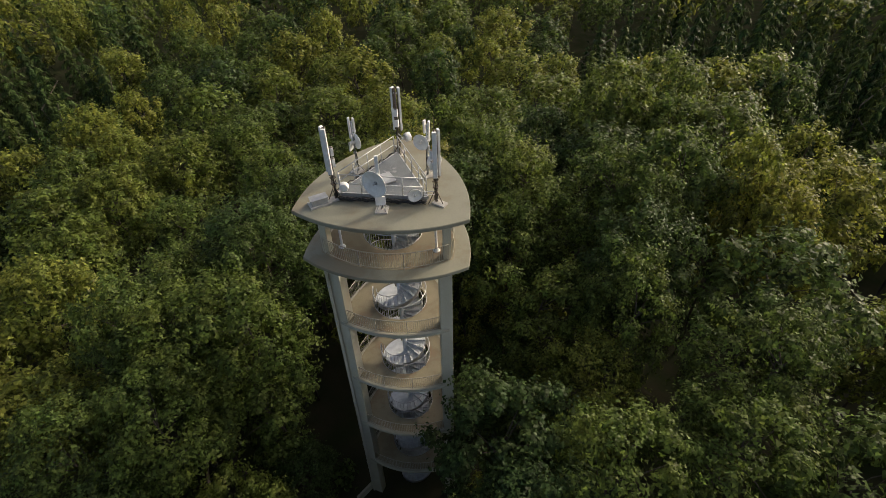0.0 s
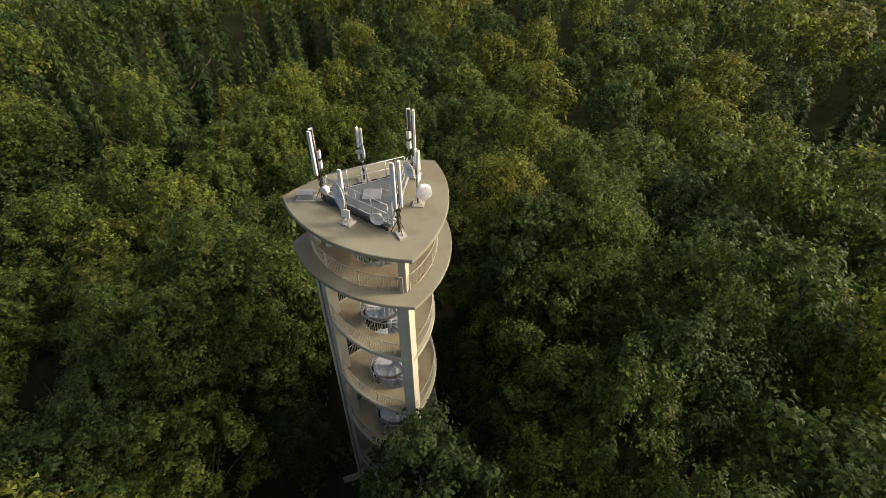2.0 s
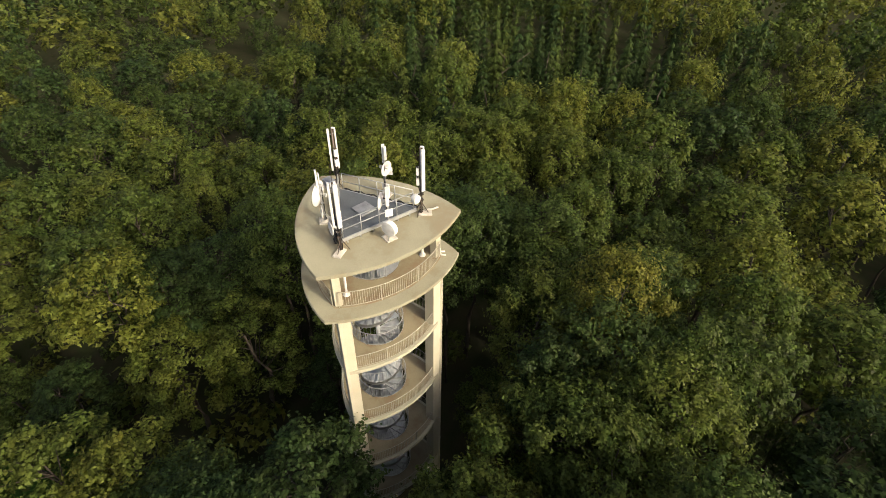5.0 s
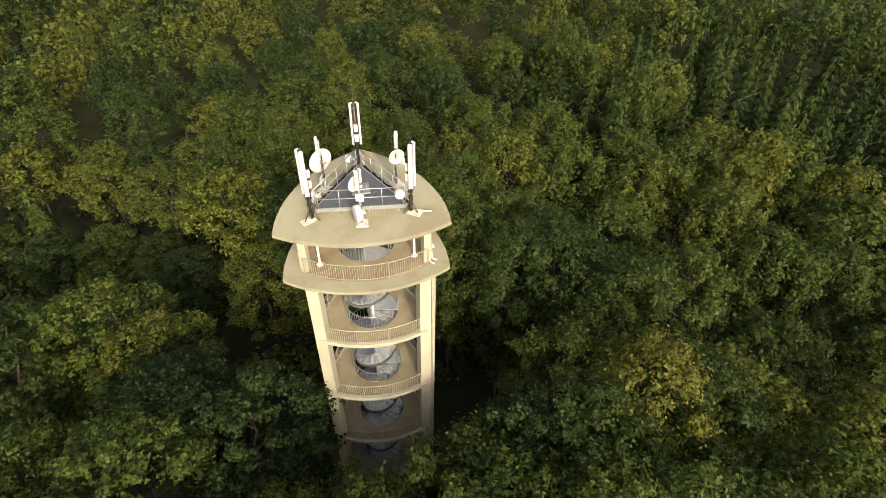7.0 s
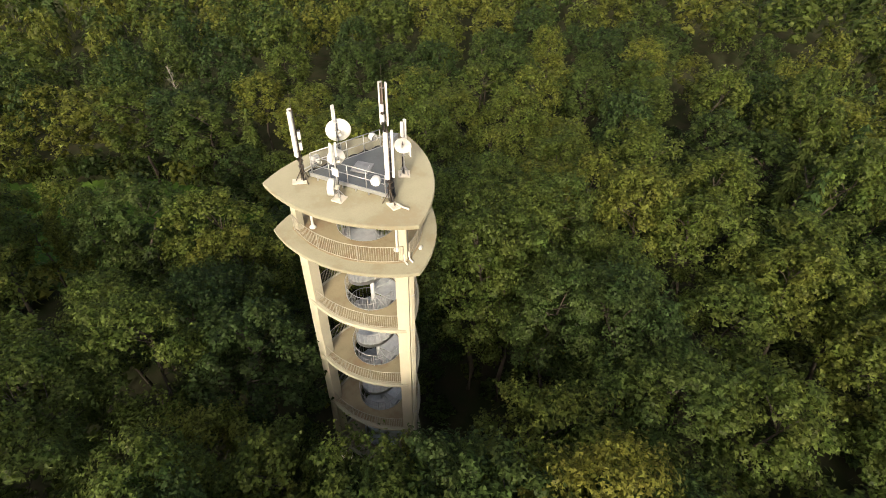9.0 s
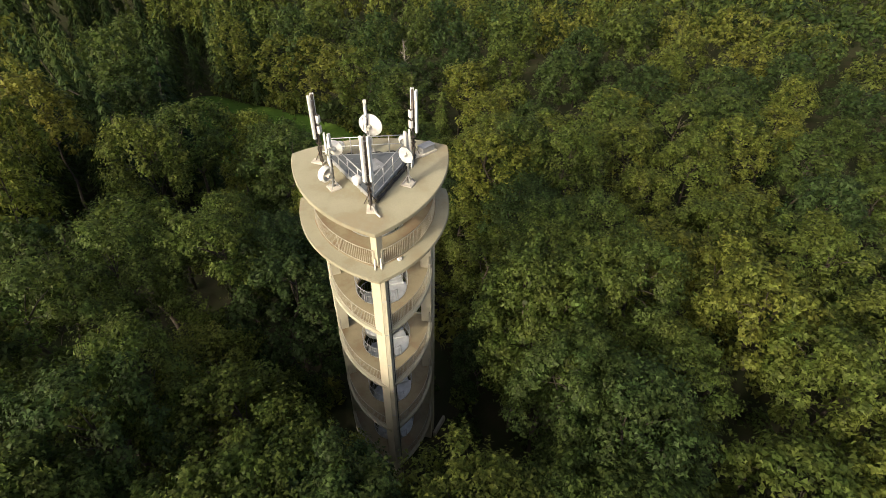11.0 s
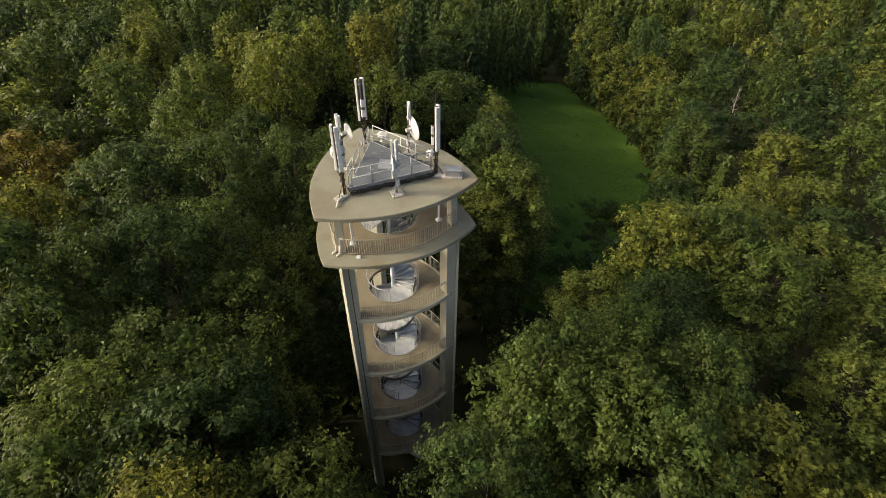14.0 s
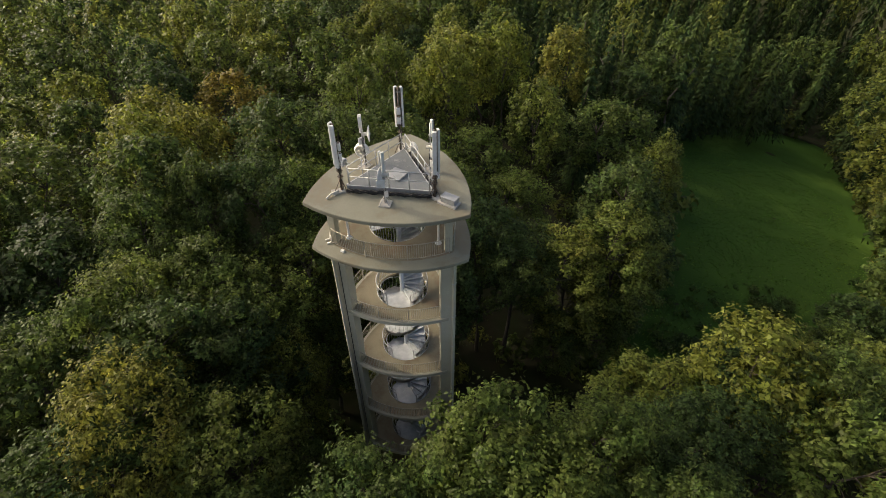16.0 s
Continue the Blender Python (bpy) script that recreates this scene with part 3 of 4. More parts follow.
def side_mast(angle, r, heads):
    p = polar(r, angle, ROOF_Z)
    mast = thing("dish_mast", "short steel mast with white dishes beside the service deck", "antenna", Matrix.Translation(p), "side dish masts")
    bm = bmesh.new()
    tube(bm, [(0, 0, 0.06), (0, 0, 3.0)], 0.04, 10)
    part("pole", bm, GALV, mast, "galvanised pole", smooth=True)
    bm = bmesh.new()
    box(bm, pose(0, 0, 0.04, 0, 0, angle), 0.62, 0.62, 0.08, 0.012)
    part("base_block", bm, PALEBLOCK, mast, "pale concrete base block")
    for da in (45, 135, 225, 315):
        e = polar(0.34, angle + da)
        bm = bmesh.new()
        tube(bm, [(e.x, e.y, 0.06), (0, 0, 0.6)], 0.02, 6)
        part("strut", bm, GALV, mast, smooth=True)
    for hd, z, h in heads:
        q = polar(0.12, hd, z)
        bm = bmesh.new()
        box(bm, Matrix.Translation(q + Vector((0, 0, h / 2))) @ Matrix.Rotation(radians(hd), 4, 'Z'), 0.10, 0.17, h, 0.02)
        part("sector_antenna", bm, WHITE, mast, "slim white sector antenna")
    for j in range(3):
        bm = bmesh.new()
        pts = [polar(0.055 + 0.03 * abs(math.sin(i + j)), angle + 180 + 40 * (j - 1) + 20 * math.sin(i), 0.1 + i * 0.26) for i in range(9)]
        tube(bm, pts, 0.013, 5)
        part("cable", bm, CABLE, mast, smooth=True)
    for z in (1.2, 1.75, 2.3):
        bm = bmesh.new()
        box(bm, pose(0, 0, z, 0, 0, angle + 15), 0.15, 0.13, 0.07)
        part("clamp", bm, GALV, mast)
    return mast


def build_roof_equipment():
    build_deck()
    a = corner_mast(203.7, 2.80, (150, 262))
    b = corner_mast(326.0, 3.00, (272, 22))
    c = corner_mast(80.5, 2.92, (24, 138))

    def local(mast, x, y, z):
        return Vector((x, y, z)) - mast.matrix_basis.translation
    drum(a, local(a, -2.02, -1.62, 31.3), 268, 0.22, 0.30, (0, 0))
    dish(b, local(b, 1.47, -2.03, 31.03), 284, 0.34, 0, 0.10, (0, 0))
    drum(c, local(c, 1.12, 2.55, 31.75), 32, 0.24, 0.30, (0, 0))
    m = side_mast(265.0, 2.20, ((275, 2.15, 1.02),))
    dish(m, local(m, -0.42, -2.36, 31.97), 240, 0.67, 3, 0.16, (0, 0))
    plate(m, local(m, -0.20, -2.30, 30.98), 272, 0.50, 0.46, 8)
    m = side_mast(21.5, 2.25, ((350, 2.10, 1.10), (140, 2.5, 0.7)))
    dish(m, local(m, 1.78, 0.50, 32.50), 246, 0.42, 0, 0.11, (0, 0))
    plate(m, local(m, 2.16, 0.86, 31.98), 12, 0.40, 0.42)
    drum(m, local(m, 2.52, 0.70, 31.22), 312, 0.42, 0.30, (0, 0))
    m = side_mast(141.5, 2.22, ((175, 2.05, 1.15), (30, 2.35, 0.8)))
    dish(m, local(m, -1.62, 1.48, 32.15), 42, 0.42, 0, 0.11, (0, 0))
    plate(m, local(m, -1.92, 1.62, 31.80), 158, 0.46, 0.46)
    plate(m, local(m, -1.78, 1.30, 30.98), 172, 0.20, 0.34)

    box_thing = thing("vent_box", "low grey metal box on a white plinth on the roof", "box", pose(-3.36, -1.52, ROOF_Z, 0, 0, 207))
    bm = bmesh.new()
    box(bm, pose(0, 0, 0.05), 1.10, 0.66, 0.10, 0.015)
    part("plinth", bm, PALEBLOCK, box_thing, "white plinth")
    bm = bmesh.new()
    box(bm, pose(0.02, 0.02, 0.26), 0.84, 0.46, 0.32, 0.02)
    part("housing", bm, GALV, box_thing, "grey sheet metal housing")
    bm = bmesh.new()
    box(bm, pose(0.02, 0.02, 0.435), 0.90, 0.52, 0.03, 0.008)
    part("lid", bm, HATCHMETAL, box_thing)

    pipe = thing("conduit_elbow", "bent pale pipe lying on the roof", "pipe", pose(0.42, 3.10, ROOF_Z))
    bm = bmesh.new()
    tube(bm, [(0, 0, 0.16), (-0.05, 0.25, 0.16), (-0.07, 0.50, 0.13), (-0.20, 0.72, 0.09), (-0.24, 0.80, 0.05)], 0.05, 8)
    part("pipe", bm, OFFWHITE, pipe, smooth=True)
    bm = bmesh.new()
    box(bm, pose(-0.05, 0.28, 0.05), 0.2, 0.12, 0.1, 0.01)
    part("saddle", bm, PALEBLOCK, pipe)

    lamp = thing("floodlight", "small white floodlight on the viewing platform", "lamp", pose(-0.68, 3.74, PLATFORM_Z))
    bm = bmesh.new()
    box(bm, pose(0, 0, 0.08, 20, 0, 30), 0.22, 0.16, 0.14, 0.015)
    part("housing", bm, WHITE, lamp)
    bm = bmesh.new()
    box(bm, pose(0, 0, 0.012, 0, 0, 30), 0.16, 0.12, 0.024)
    part("foot", bm, GALV, lamp)

    spouts = thing("drain_spouts", "two bent pale drain pipes at the foot of a column", "pipe", pose(0, 0, PLATFORM_Z))
    for da in (-2.2, 2.2):
        bm = bmesh.new()
        tube(bm, [polar(3.98, 82.8 + da, 0.55), polar(4.0, 82.8 + da, 0.22), polar(4.06, 82.8 + da, 0.08), polar(4.30, 82.8 + da, 0.05)], 0.045, 8)
        part("pipe", bm, OFFWHITE, spouts, smooth=True)


build_roof_equipment()


# ---- trees ----
def leaf_mesh(name, verts, mat, per=3, tone=None):
    """A mesh of loose leaves from an array of corners."""
    n = len(verts) // per
    me = bpy.data.meshes.new(name)
    me.vertices.add(len(verts))
    me.vertices.foreach_set("co", np.ascontiguousarray(verts, dtype=np.float32).ravel())
    me.loops.add(n * per)
    me.loops.foreach_set("vertex_index", np.arange(n * per, dtype=np.int32))
    me.polygons.add(n)
    me.polygons.foreach_set("loop_start", np.arange(n, dtype=np.int32) * per)
    me.polygons.foreach_set("loop_total", np.full(n, per, dtype=np.int32))
    me.update(calc_edges=True)
    me.materials.append(mat)
    if tone is not None:
        me.attributes.new("tone", 'FLOAT', 'POINT').data.foreach_set("value", np.ascontiguousarray(tone, dtype=np.float32))
    return me


def tones(rnd, heap):
    """One tone for each plant of a heap, at all its corners."""
    return np.concatenate([np.full(len(v), rnd.random()) for v in heap])


def unit(v):
    return v / (np.linalg.norm(v, axis=1, keepdims=True) + 1e-9)


def leaves(rng, centre, normal, length, width, along, four=False):
    """Corners of small pointed leaves at the centres, facing the normals and lying along the twigs; four: folded, with two pointed ends."""
    n = len(centre)
    normal = unit(normal)
    t = unit(along - normal * (along * normal).sum(1, keepdims=True))
    b = np.cross(normal, t)
    L = (length * rng.uniform(0.65, 1.35, n))[:, None]
    W = (width * rng.uniform(0.7, 1.3, n))[:, None]
    if four:
        v = np.empty((n, 4, 3))
        v[:, 0] = centre - t * L * 0.5
        v[:, 1] = centre + b * W * 0.5 + normal * L * 0.08
        v[:, 2] = centre + t * L * 0.62 - normal * L * 0.1
        v[:, 3] = centre - b * W * 0.5 + normal * L * 0.08
        return v.reshape(-1, 3)
    v = np.empty((n, 3, 3))
    v[:, 0] = centre + b * W * 0.5 - t * L * 0.35
    v[:, 1] = centre + t * L * 0.65 - normal * L * 0.1
    v[:, 2] = centre - b * W * 0.5 - t * L * 0.35
    return v.reshape(-1, 3)


def broadleaf(seed, count, size, H=22.0, R=4.2, lobes=58, sprays=8, core=16, foot=0.50, four=False):
    """Crown corners and bough ends of a broad-leaved tree H high: an uneven dome of leafy lobes, each a heap of sprays of small leaves."""
    rng = np.random.default_rng(seed)
    base = H * foot
    cz, half = base + (H - base) * 0.48, (H - base) * 0.52
    i = np.arange(lobes)
    up = 1 - 1.55 * (i + 0.4) / lobes
    az = i * np.pi * (3 - 5 ** 0.5) + rng.uniform(-0.5, 0.5, lobes)
    ring_r = np.clip(1 - np.abs(up) ** 2.3, 0, 1) ** 0.5 * np.where(up < 0, 1 + 0.25 * up, 1)
    wave = 1 + 0.16 * np.sin(2 * az + rng.uniform(0, 6)) + 0.13 * np.sin(3 * az + 4 * up + rng.uniform(0, 6))
    fat = R * 0.215 * (62 / lobes) ** 0.4 * rng.uniform(0.70, 1.30, lobes)
    reach = (R - fat * 0.6) * rng.uniform(0.72, 1.08, lobes) * wave
    bough = np.stack([np.cos(az) * ring_r * reach, np.sin(az) * ring_r * reach, cz + up * (half - fat * 0.75) * rng.uniform(0.82, 1.03, lobes)], 1)
    outward = unit(bough - np.array([0, 0, cz - 0.7 * half]))
    # sprays over the outer side of each lobe
    ns = lobes * sprays
    lo = np.repeat(i, sprays)
    k = np.tile(np.arange(sprays), lobes)
    z = 1 - 2 * (k + 0.5) / sprays
    phi = k * np.pi * (3 - 5 ** 0.5) + np.repeat(rng.uniform(0, 6.3, lobes), sprays) + rng.uniform(-0.4, 0.4, ns)
    ball = np.stack([np.cos(phi) * np.sqrt(1 - z * z), np.sin(phi) * np.sqrt(1 - z * z), z], 1)
    sdir = unit(ball + outward[lo] * 0.80 + np.array([0, 0, 0.30]) + rng.normal(size=(ns, 3)) * 0.16)
    spray = bough[lo] + sdir * (fat[lo] * rng.uniform(0.72, 1.12, ns))[:, None] * np.array([1, 1, 0.92])
    wide = fat[lo] * 0.50 * rng.uniform(0.7, 1.25, ns)
    # leaves: most lie over the spray like a shallow cap, some along the shoot at its tip
    j = rng.integers(0, ns, count)
    shoot = rng.random(count) < 0.30
    tip = unit(sdir[j] + np.array([0, 0, 0.35]))
    flat = rng.normal(size=(count, 3)) * 0.55
    flat -= sdir[j] * (flat * sdir[j]).sum(1, keepdims=True)
    drop = (flat ** 2).sum(1, keepdims=True) * 0.55
    cap = (flat - sdir[j] * drop) * wide[j][:, None] + rng.normal(size=(count, 3)) * 0.05
    run = tip * (wide[j] * rng.uniform(0.1, 1.5, count))[:, None] + rng.normal(size=(count, 3)) * (wide[j] * 0.20)[:, None]
    centre = spray[j] + np.where(shoot[:, None], run, cap)
    normal = sdir[j] + np.array([0, 0, 0.40]) + flat * 0.35 + rng.normal(size=(count, 3)) * 0.28
    along = flat + tip * 0.6 + rng.normal(size=(count, 3)) * 0.5
    shell = leaves(rng, centre, normal, size, size * 0.80, along, four)
    # the dense leafage inside the lobes and the crown, that closes them
    inner = int(core * lobes)
    j = rng.integers(0, lobes, inner)
    out = unit(rng.normal(size=(inner, 3)) + outward[j] * 0.7)
    heart = bough[j] + out * (fat[j] * rng.uniform(0.30, 0.74, inner))[:, None] - outward[j] * (fat[j] * rng.choice((0.0, 0.0, 0.9), inner))[:, None]
    broad = (0.36 if count > 3000 else 0.55 if count > 600 else 0.75) * R / 4.2
    return np.concatenate([shell, leaves(rng, heart, out + rng.normal(size=(inner, 3)) * 0.3, broad, broad * 0.9, rng.normal(size=(inner, 3)), four)]), bough


def spruce(seed, count, size, H=20.0, R=2.9):
    """A conical tree of whorled, drooping branches set with needle sprays, and a bare leader at its tip."""
    rng = np.random.default_rng(seed)
    u = 1 - rng.uniform(0.0008, 1, count) ** 0.55 * 0.84
    tiers, arms = 19, 8
    tier = np.round(u * tiers)
    k = rng.integers(0, arms, count)
    twist = tier * 2.4
    az = 2 * np.pi * k / arms + twist + rng.normal(size=count) * 0.10
    length = R * np.clip(1.03 - tier / tiers, 0.02, 1) ** 0.80 / 0.85 * (0.82 + 0.26 * np.sin(twist * 3.1 + k * 2.2))
    t = rng.uniform(0.06, 1, count) ** 0.7
    r = length * t
    az += rng.normal(size=count) * 0.16 / np.maximum(r, 0.3) * t
    z = H * tier / tiers - 0.34 * r + 0.12 * r * r / R + rng.normal(size=count) * 0.10
    centre = np.stack([np.cos(az) * r, np.sin(az) * r, z], 1)
    outw = np.stack([np.cos(az), np.sin(az), np.full(count, -0.22)], 1)
    normal = np.array([0, 0, 0.85]) + np.stack([np.cos(az), np.sin(az), np.zeros(count)], 1) * 0.75 + rng.normal(size=(count, 3)) * 0.25
    return leaves(rng, centre, normal, size * 1.45, size * 0.50, outw + rng.normal(size=(count, 3)) * 0.25), None


def trunk_bmesh(seed, H, bough, r0=0.27):
    """A tapered, slightly bent stem and limbs that reach the boughs."""
    rnd = random.Random(seed)
    bm = bmesh.new()
    sway = [Vector((rnd.uniform(-.25, .25) * t, rnd.uniform(-.25, .25) * t, H * 0.86 * t / 6)) for t in range(7)]
    sway[0].z = -0.5
    tube(bm, sway, r0, 8, 0.05)
    if bough is not None:
        for b in bough[::5]:
            z = max(H * 0.3, min(H * 0.8, b[2] - 0.45 * math.hypot(b[0], b[1]) - 0.6))
            t = z / (H * 0.86) * 6
            i = min(5, int(t))
            s = sway[i].lerp(sway[i + 1], t - i)
            e = s.lerp(Vector([float(c) for c in b]), 0.8)
            mid = s.lerp(e, 0.5) + Vector((rnd.uniform(-.2, .2), rnd.uniform(-.2, .2), 0.25))
            tube(bm, [s, mid, e], 0.065, 4, 0.012)
    return bm


def make_tree(kind, seed, count, size, mat, foot=0.50):
    conifer = kind == "spruce_tree"
    near = count > 9000 and not conifer
    verts, bough = spruce(seed, count, size) if conifer else broadleaf(seed, count, size, lobes=58 if foot > 0.4 else 78, foot=foot, four=near)
    H = 20.0 if conifer else 22.0
    label = "dark green spruce with drooping branches in dense forest" if conifer else "broad-leaved tree with a dense green crown in the forest"
    if foot < 0.4:
        label = "broad-leaved tree with a deep green crown beside an opening"
    if mat is RUSSET:
        label = "broad-leaved tree with rusty orange autumn leaves"
    if mat is AUTUMN:
        label = "broad-leaved tree with yellowing early autumn leaves"
    ob = thing(kind, label, "tree", pose(0, 0, -500))
    part("trunk", trunk_bmesh(seed, H, bough), BARK, ob, smooth=True)
    crown = new("crown", leaf_mesh("crown", verts, mat, 4 if near else 3))
    crown.parent = ob
    return ob


# trees that stand out, by the place and height of their tops
NEAR_EAST = [(20.9, 28.0, 25.6), (21.5, -4.0, 24.4), (6.8, -6.0, 20.4), (12.3, -9.7, 22.2), (18.4, -9.3, 22.9), (7.0, 22.5, 22.4), (16.6, 14.0, 24.5), (24.5, -11.0, 22.6), (9.5, 15.8, 23.8),
             (8.0, 9.8, 21.5), (15.4, 1.6, 23.6), (19.8, -27.0, 22.0), (32.5, -31.3, 24.0), (42.5, 1.9, 21.0), (5.6, -27.0, 19.7), (28.0, 8.0, 24.5), (30.0, 22.0, 24.0),
             (1.2, -22.6, 18.6), (4.8, -13.6, 17.4), (2.2, -17.6, 17.4), (7.4, -11.6, 19.6), (12.2, -18.6, 17.6), (11.2, 3.8, 20.4), (12.4, -1.6, 18.6), (18.6, 9.4, 24.6)]
NEAR_WEST = [(-31.7, 27.7, 19.3), (-19.9, 34.4, 18.5), (-28.4, 19.0, 20.2), (-14.5, -5.0, 21.7), (-36.6, -9.6, 15.8), (-22.5, -18.4, 20.4), (-37.6, -0.7, 19.3), (-43.4, -14.4, 12.5), (-1.2, 20.6, 22.0),
             (-21.3, 16.2, 18.4), (-26.5, 4.7, 21.4), (-12.8, 10.8, 21.8), (-33.2, 17.1, 19.3), (-10.2, 17.0, 20.8), (-14.5, -20.6, 19.6), (-12.0, 2.5, 22.8), (-19.6, -6.9, 20.5), (-18.6, 1.2, 22.6),
             (3.6, 27.5, 22.0), (-11.4, -9.8, 15.6), (-16.4, -15.8, 17.2), (-2.4, 13.2, 20.5), (-7.4, 14.4, 19.8), (4.6, 14.6, 23.3)]
MORE_EAST = [(21.8, 12.6, 26.3), (27.2, 12.1, 26.0), (29.3, -20.0, 24.9), (25.0, 1.0, 24.9), (17.0, 5.2, 24.5), (34.1, 11.0, 24.2), (32.0, -10.0, 23.8), (26.1, 24.6, 23.6), (35.0, -25.6, 23.4), (10.7, 11.4, 22.8), (5.0, 10.9, 21.9), (7.6, 18.7, 23.7), (0.4, 17.4, 24.1)]
MORE_WEST = [(-10.9, -0.4, 23.2), (-15.3, -0.2, 22.5), (-10.2, 7.8, 22.5), (-28.2, 10.4, 20.5), (-35.2, 30.4, 20.5), (-13.5, 21.6, 20.3), (-18.2, 7.3, 19.7), (-18.4, -22.4, 19.6), (-24.7, 25.9, 19.5), (-34.9, 23.6, 19.5), (-38.8, 34.2, 19.2), (-8.5, 49.3, 19.2), (-43.6, -5.9, 19.1), (-23.7, -3.6, 19.0), (-28.7, -0.6, 19.0), (-4.1, 23.9, 18.9), (-19.9, 29.6, 18.8), (-16.5, -11.4, 18.4), (-10.7, 38.8, 18.3), (14.3, 49.7, 18.0), (-10.1, 28.3, 17.4), (-32.4, -7.6, 16.8), (-34.3, -31.2, 16.7), (-42.9, -28.2, 16.5), (-10.8, -16.3, 14.3), (-29.6, -43.4, 9.9), (-28.2, -49.8, 10.1), (-23.4, -57.9, 10.5)]
MORE_FAR = [(-3.9, 66.2, 18.7), (4.1, 70.9, 18.6), (-60.7, 24.6, 17.1), (-36.2, -71.8, 14.3), (-37.6, -51.6, 13.9), (-12.1, -81.1, 12.4), (-26.5, -75.3, 11.5), (3.3, -94.6, 10.5), (-54.3, -62.7, 15.0), (18.9, -110.0, 5.8)]
FAR_TOPS = [(-21.7, 57.5, 17), (6.8, 41.4, 17), (-32.6, 49.4, 16), (-14.1, 48.8, 17), (-61, -34, 14.5), (-39.7, -58.2, 14), (-16, -73.5, 5), 
            (-8, -97, 3), (56, -27, 20), (60, 40, 19), (30, 66, 12), (34, -51, 19), (-70, 45, 13), (26.5, -60, 17), (15, -122, -2), (47, -118, -2), (-24, -104, 6),
            (-52, -90, 11), (-84, -16, 11), (70, -85, 6), (-52, -4, 13), (40, -140, -7), (-59, 20.2, 18), (42, -68, 15), (39, -84, 12), (37, -100, 8), (38, -115, 3)]
# smaller trees that close the wood's edge towards the meadow and the path
EDGE_LOW = [(2.4, -28.2, 11.5), (5.2, -32.6, 10.5), (9.6, -36.6, 17.0), (8.6, -31.5, 17.6), (13.4, -42.6, 14.5), (-0.6, -20.6, 10.5), (0.4, -15.8, 9.5), (18.5, -48.5, 12.0), (7.6, 4.2, 13.5), (4.7, 8.0, 17.6), (-1.4, 9.0, 11.0), (-8.6, -3.4, 10.0), (8.2, -1.8, 12.0), (-11.0, -25.5, 11.0), (-13.6, -31.0, 10.0), (-14.2, -38.5, 9.0), (-12.6, -46.0, 7.0)]
# tall crowns that lean over the far side of the meadow
FAR_SIDE = [(-11.8, -64.5, 9.5), (-7.5, -72.0, 9.0), (-4.0, -80.5, 7.5), (0.5, -89.0, 6.0), (8.0, -96.0, 4.5), (-12.5, -57.0, 11.0)]
ALL_TOPS = NEAR_EAST + NEAR_WEST + MORE_EAST + MORE_WEST + FAR_TOPS + MORE_FAR


def canopy(x, y):
    """The height of the tree tops at a place, blended from the known ones."""
    s = w = 0.0
    for a, b, c in ALL_TOPS:
        q = 1.0 / ((a - x) ** 2 + (b - y) ** 2 + 30.0) ** 1.5
        s += q * c
        w += q
    return s / w


def spruce_stand(x, y):
    """The share of spruces among the trees at a place."""
    if math.hypot(x + 66, y - 44) < 24 or math.hypot(x - 56, y - 61) < 29:
        return 0.98
    if x > 29 and -125 < y < -58:
        return 0.95
    if math.hypot(x + 66, y - 42) < 36 and x < -44:
        return 0.6
    if y < -44 and x > 14:
        return 0.6
    return 0.02


def is_conifer(x, y, rnd):
    return rnd.random() < spruce_stand(x, y)


TURNING = [(0.4, 17.4), (-14.5, -20.6), (34.1, 11.0), (29.3, -20.0), (35.0, -25.6), (32.5, -31.3), (28.0, 8.0)]


def is_autumn(x, y, rnd):
    if min(math.hypot(x - a, y - b) for a, b in TURNING) < 0.5:
        return True
    return 24 < x < 80 and -50 < y < 20 and rnd.random() < 0.07


def near_path(x, y):
    """The way from the tower to the meadow, where no tall tree stands."""
    u = max(0.0, min(1.0, (-y - 4.0) / 26.0))
    return y < -2 and y > -32 and abs(x - (-4.0 - 2.0 * u)) < 4.0


def dead_tree(x, y, top, lean, limbs=14, reach=1.0, bend=2.0, label="bare bleached dead tree standing among green crowns"):
    """A bleached, bare tree among the green ones."""
    g = height(x, y)
    H = top - g
    rnd = random.Random(5)
    ob = thing("dead_tree", label, "tree", pose(x, y, g))
    bm = bmesh.new()
    stem = [Vector((lean[0] * t ** bend, lean[1] * t ** bend, H * t)) for t in (0, 0.25, 0.5, 0.75, 1.0)]
    stem[0].z = -0.4
    tube(bm, stem, 0.20 if reach >= 1 else 0.14, 7, 0.03)
    part("trunk", bm, DEADWOOD, ob, smooth=True)
    for i in range(limbs):
        t = rnd.uniform(0.55, 0.97)
        s = Vector((lean[0] * t ** bend, lean[1] * t ** bend, H * t))
        d = polar(rnd.uniform(0.8, 2.4) * (1.3 - t) * (2.0 if reach < 1 else 1.0), rnd.uniform(0, 360), rnd.uniform(0.5, 1.8) * reach)
        bm = bmesh.new()
        tube(bm, [s, s + d * 0.5 + Vector((0, 0, -0.1)), s + d], 0.05 if reach >= 1 else 0.022, 5, 0.010)
        e = s + d * 0.6
        for _ in range(3):
            f = polar(rnd.uniform(0.3, 0.8), rnd.uniform(0, 360), rnd.uniform(0.2, 0.8))
            tube(bm, [e, e + f], 0.02, 4, 0.006)
        part("limb", bm, DEADWOOD, ob, smooth=True)


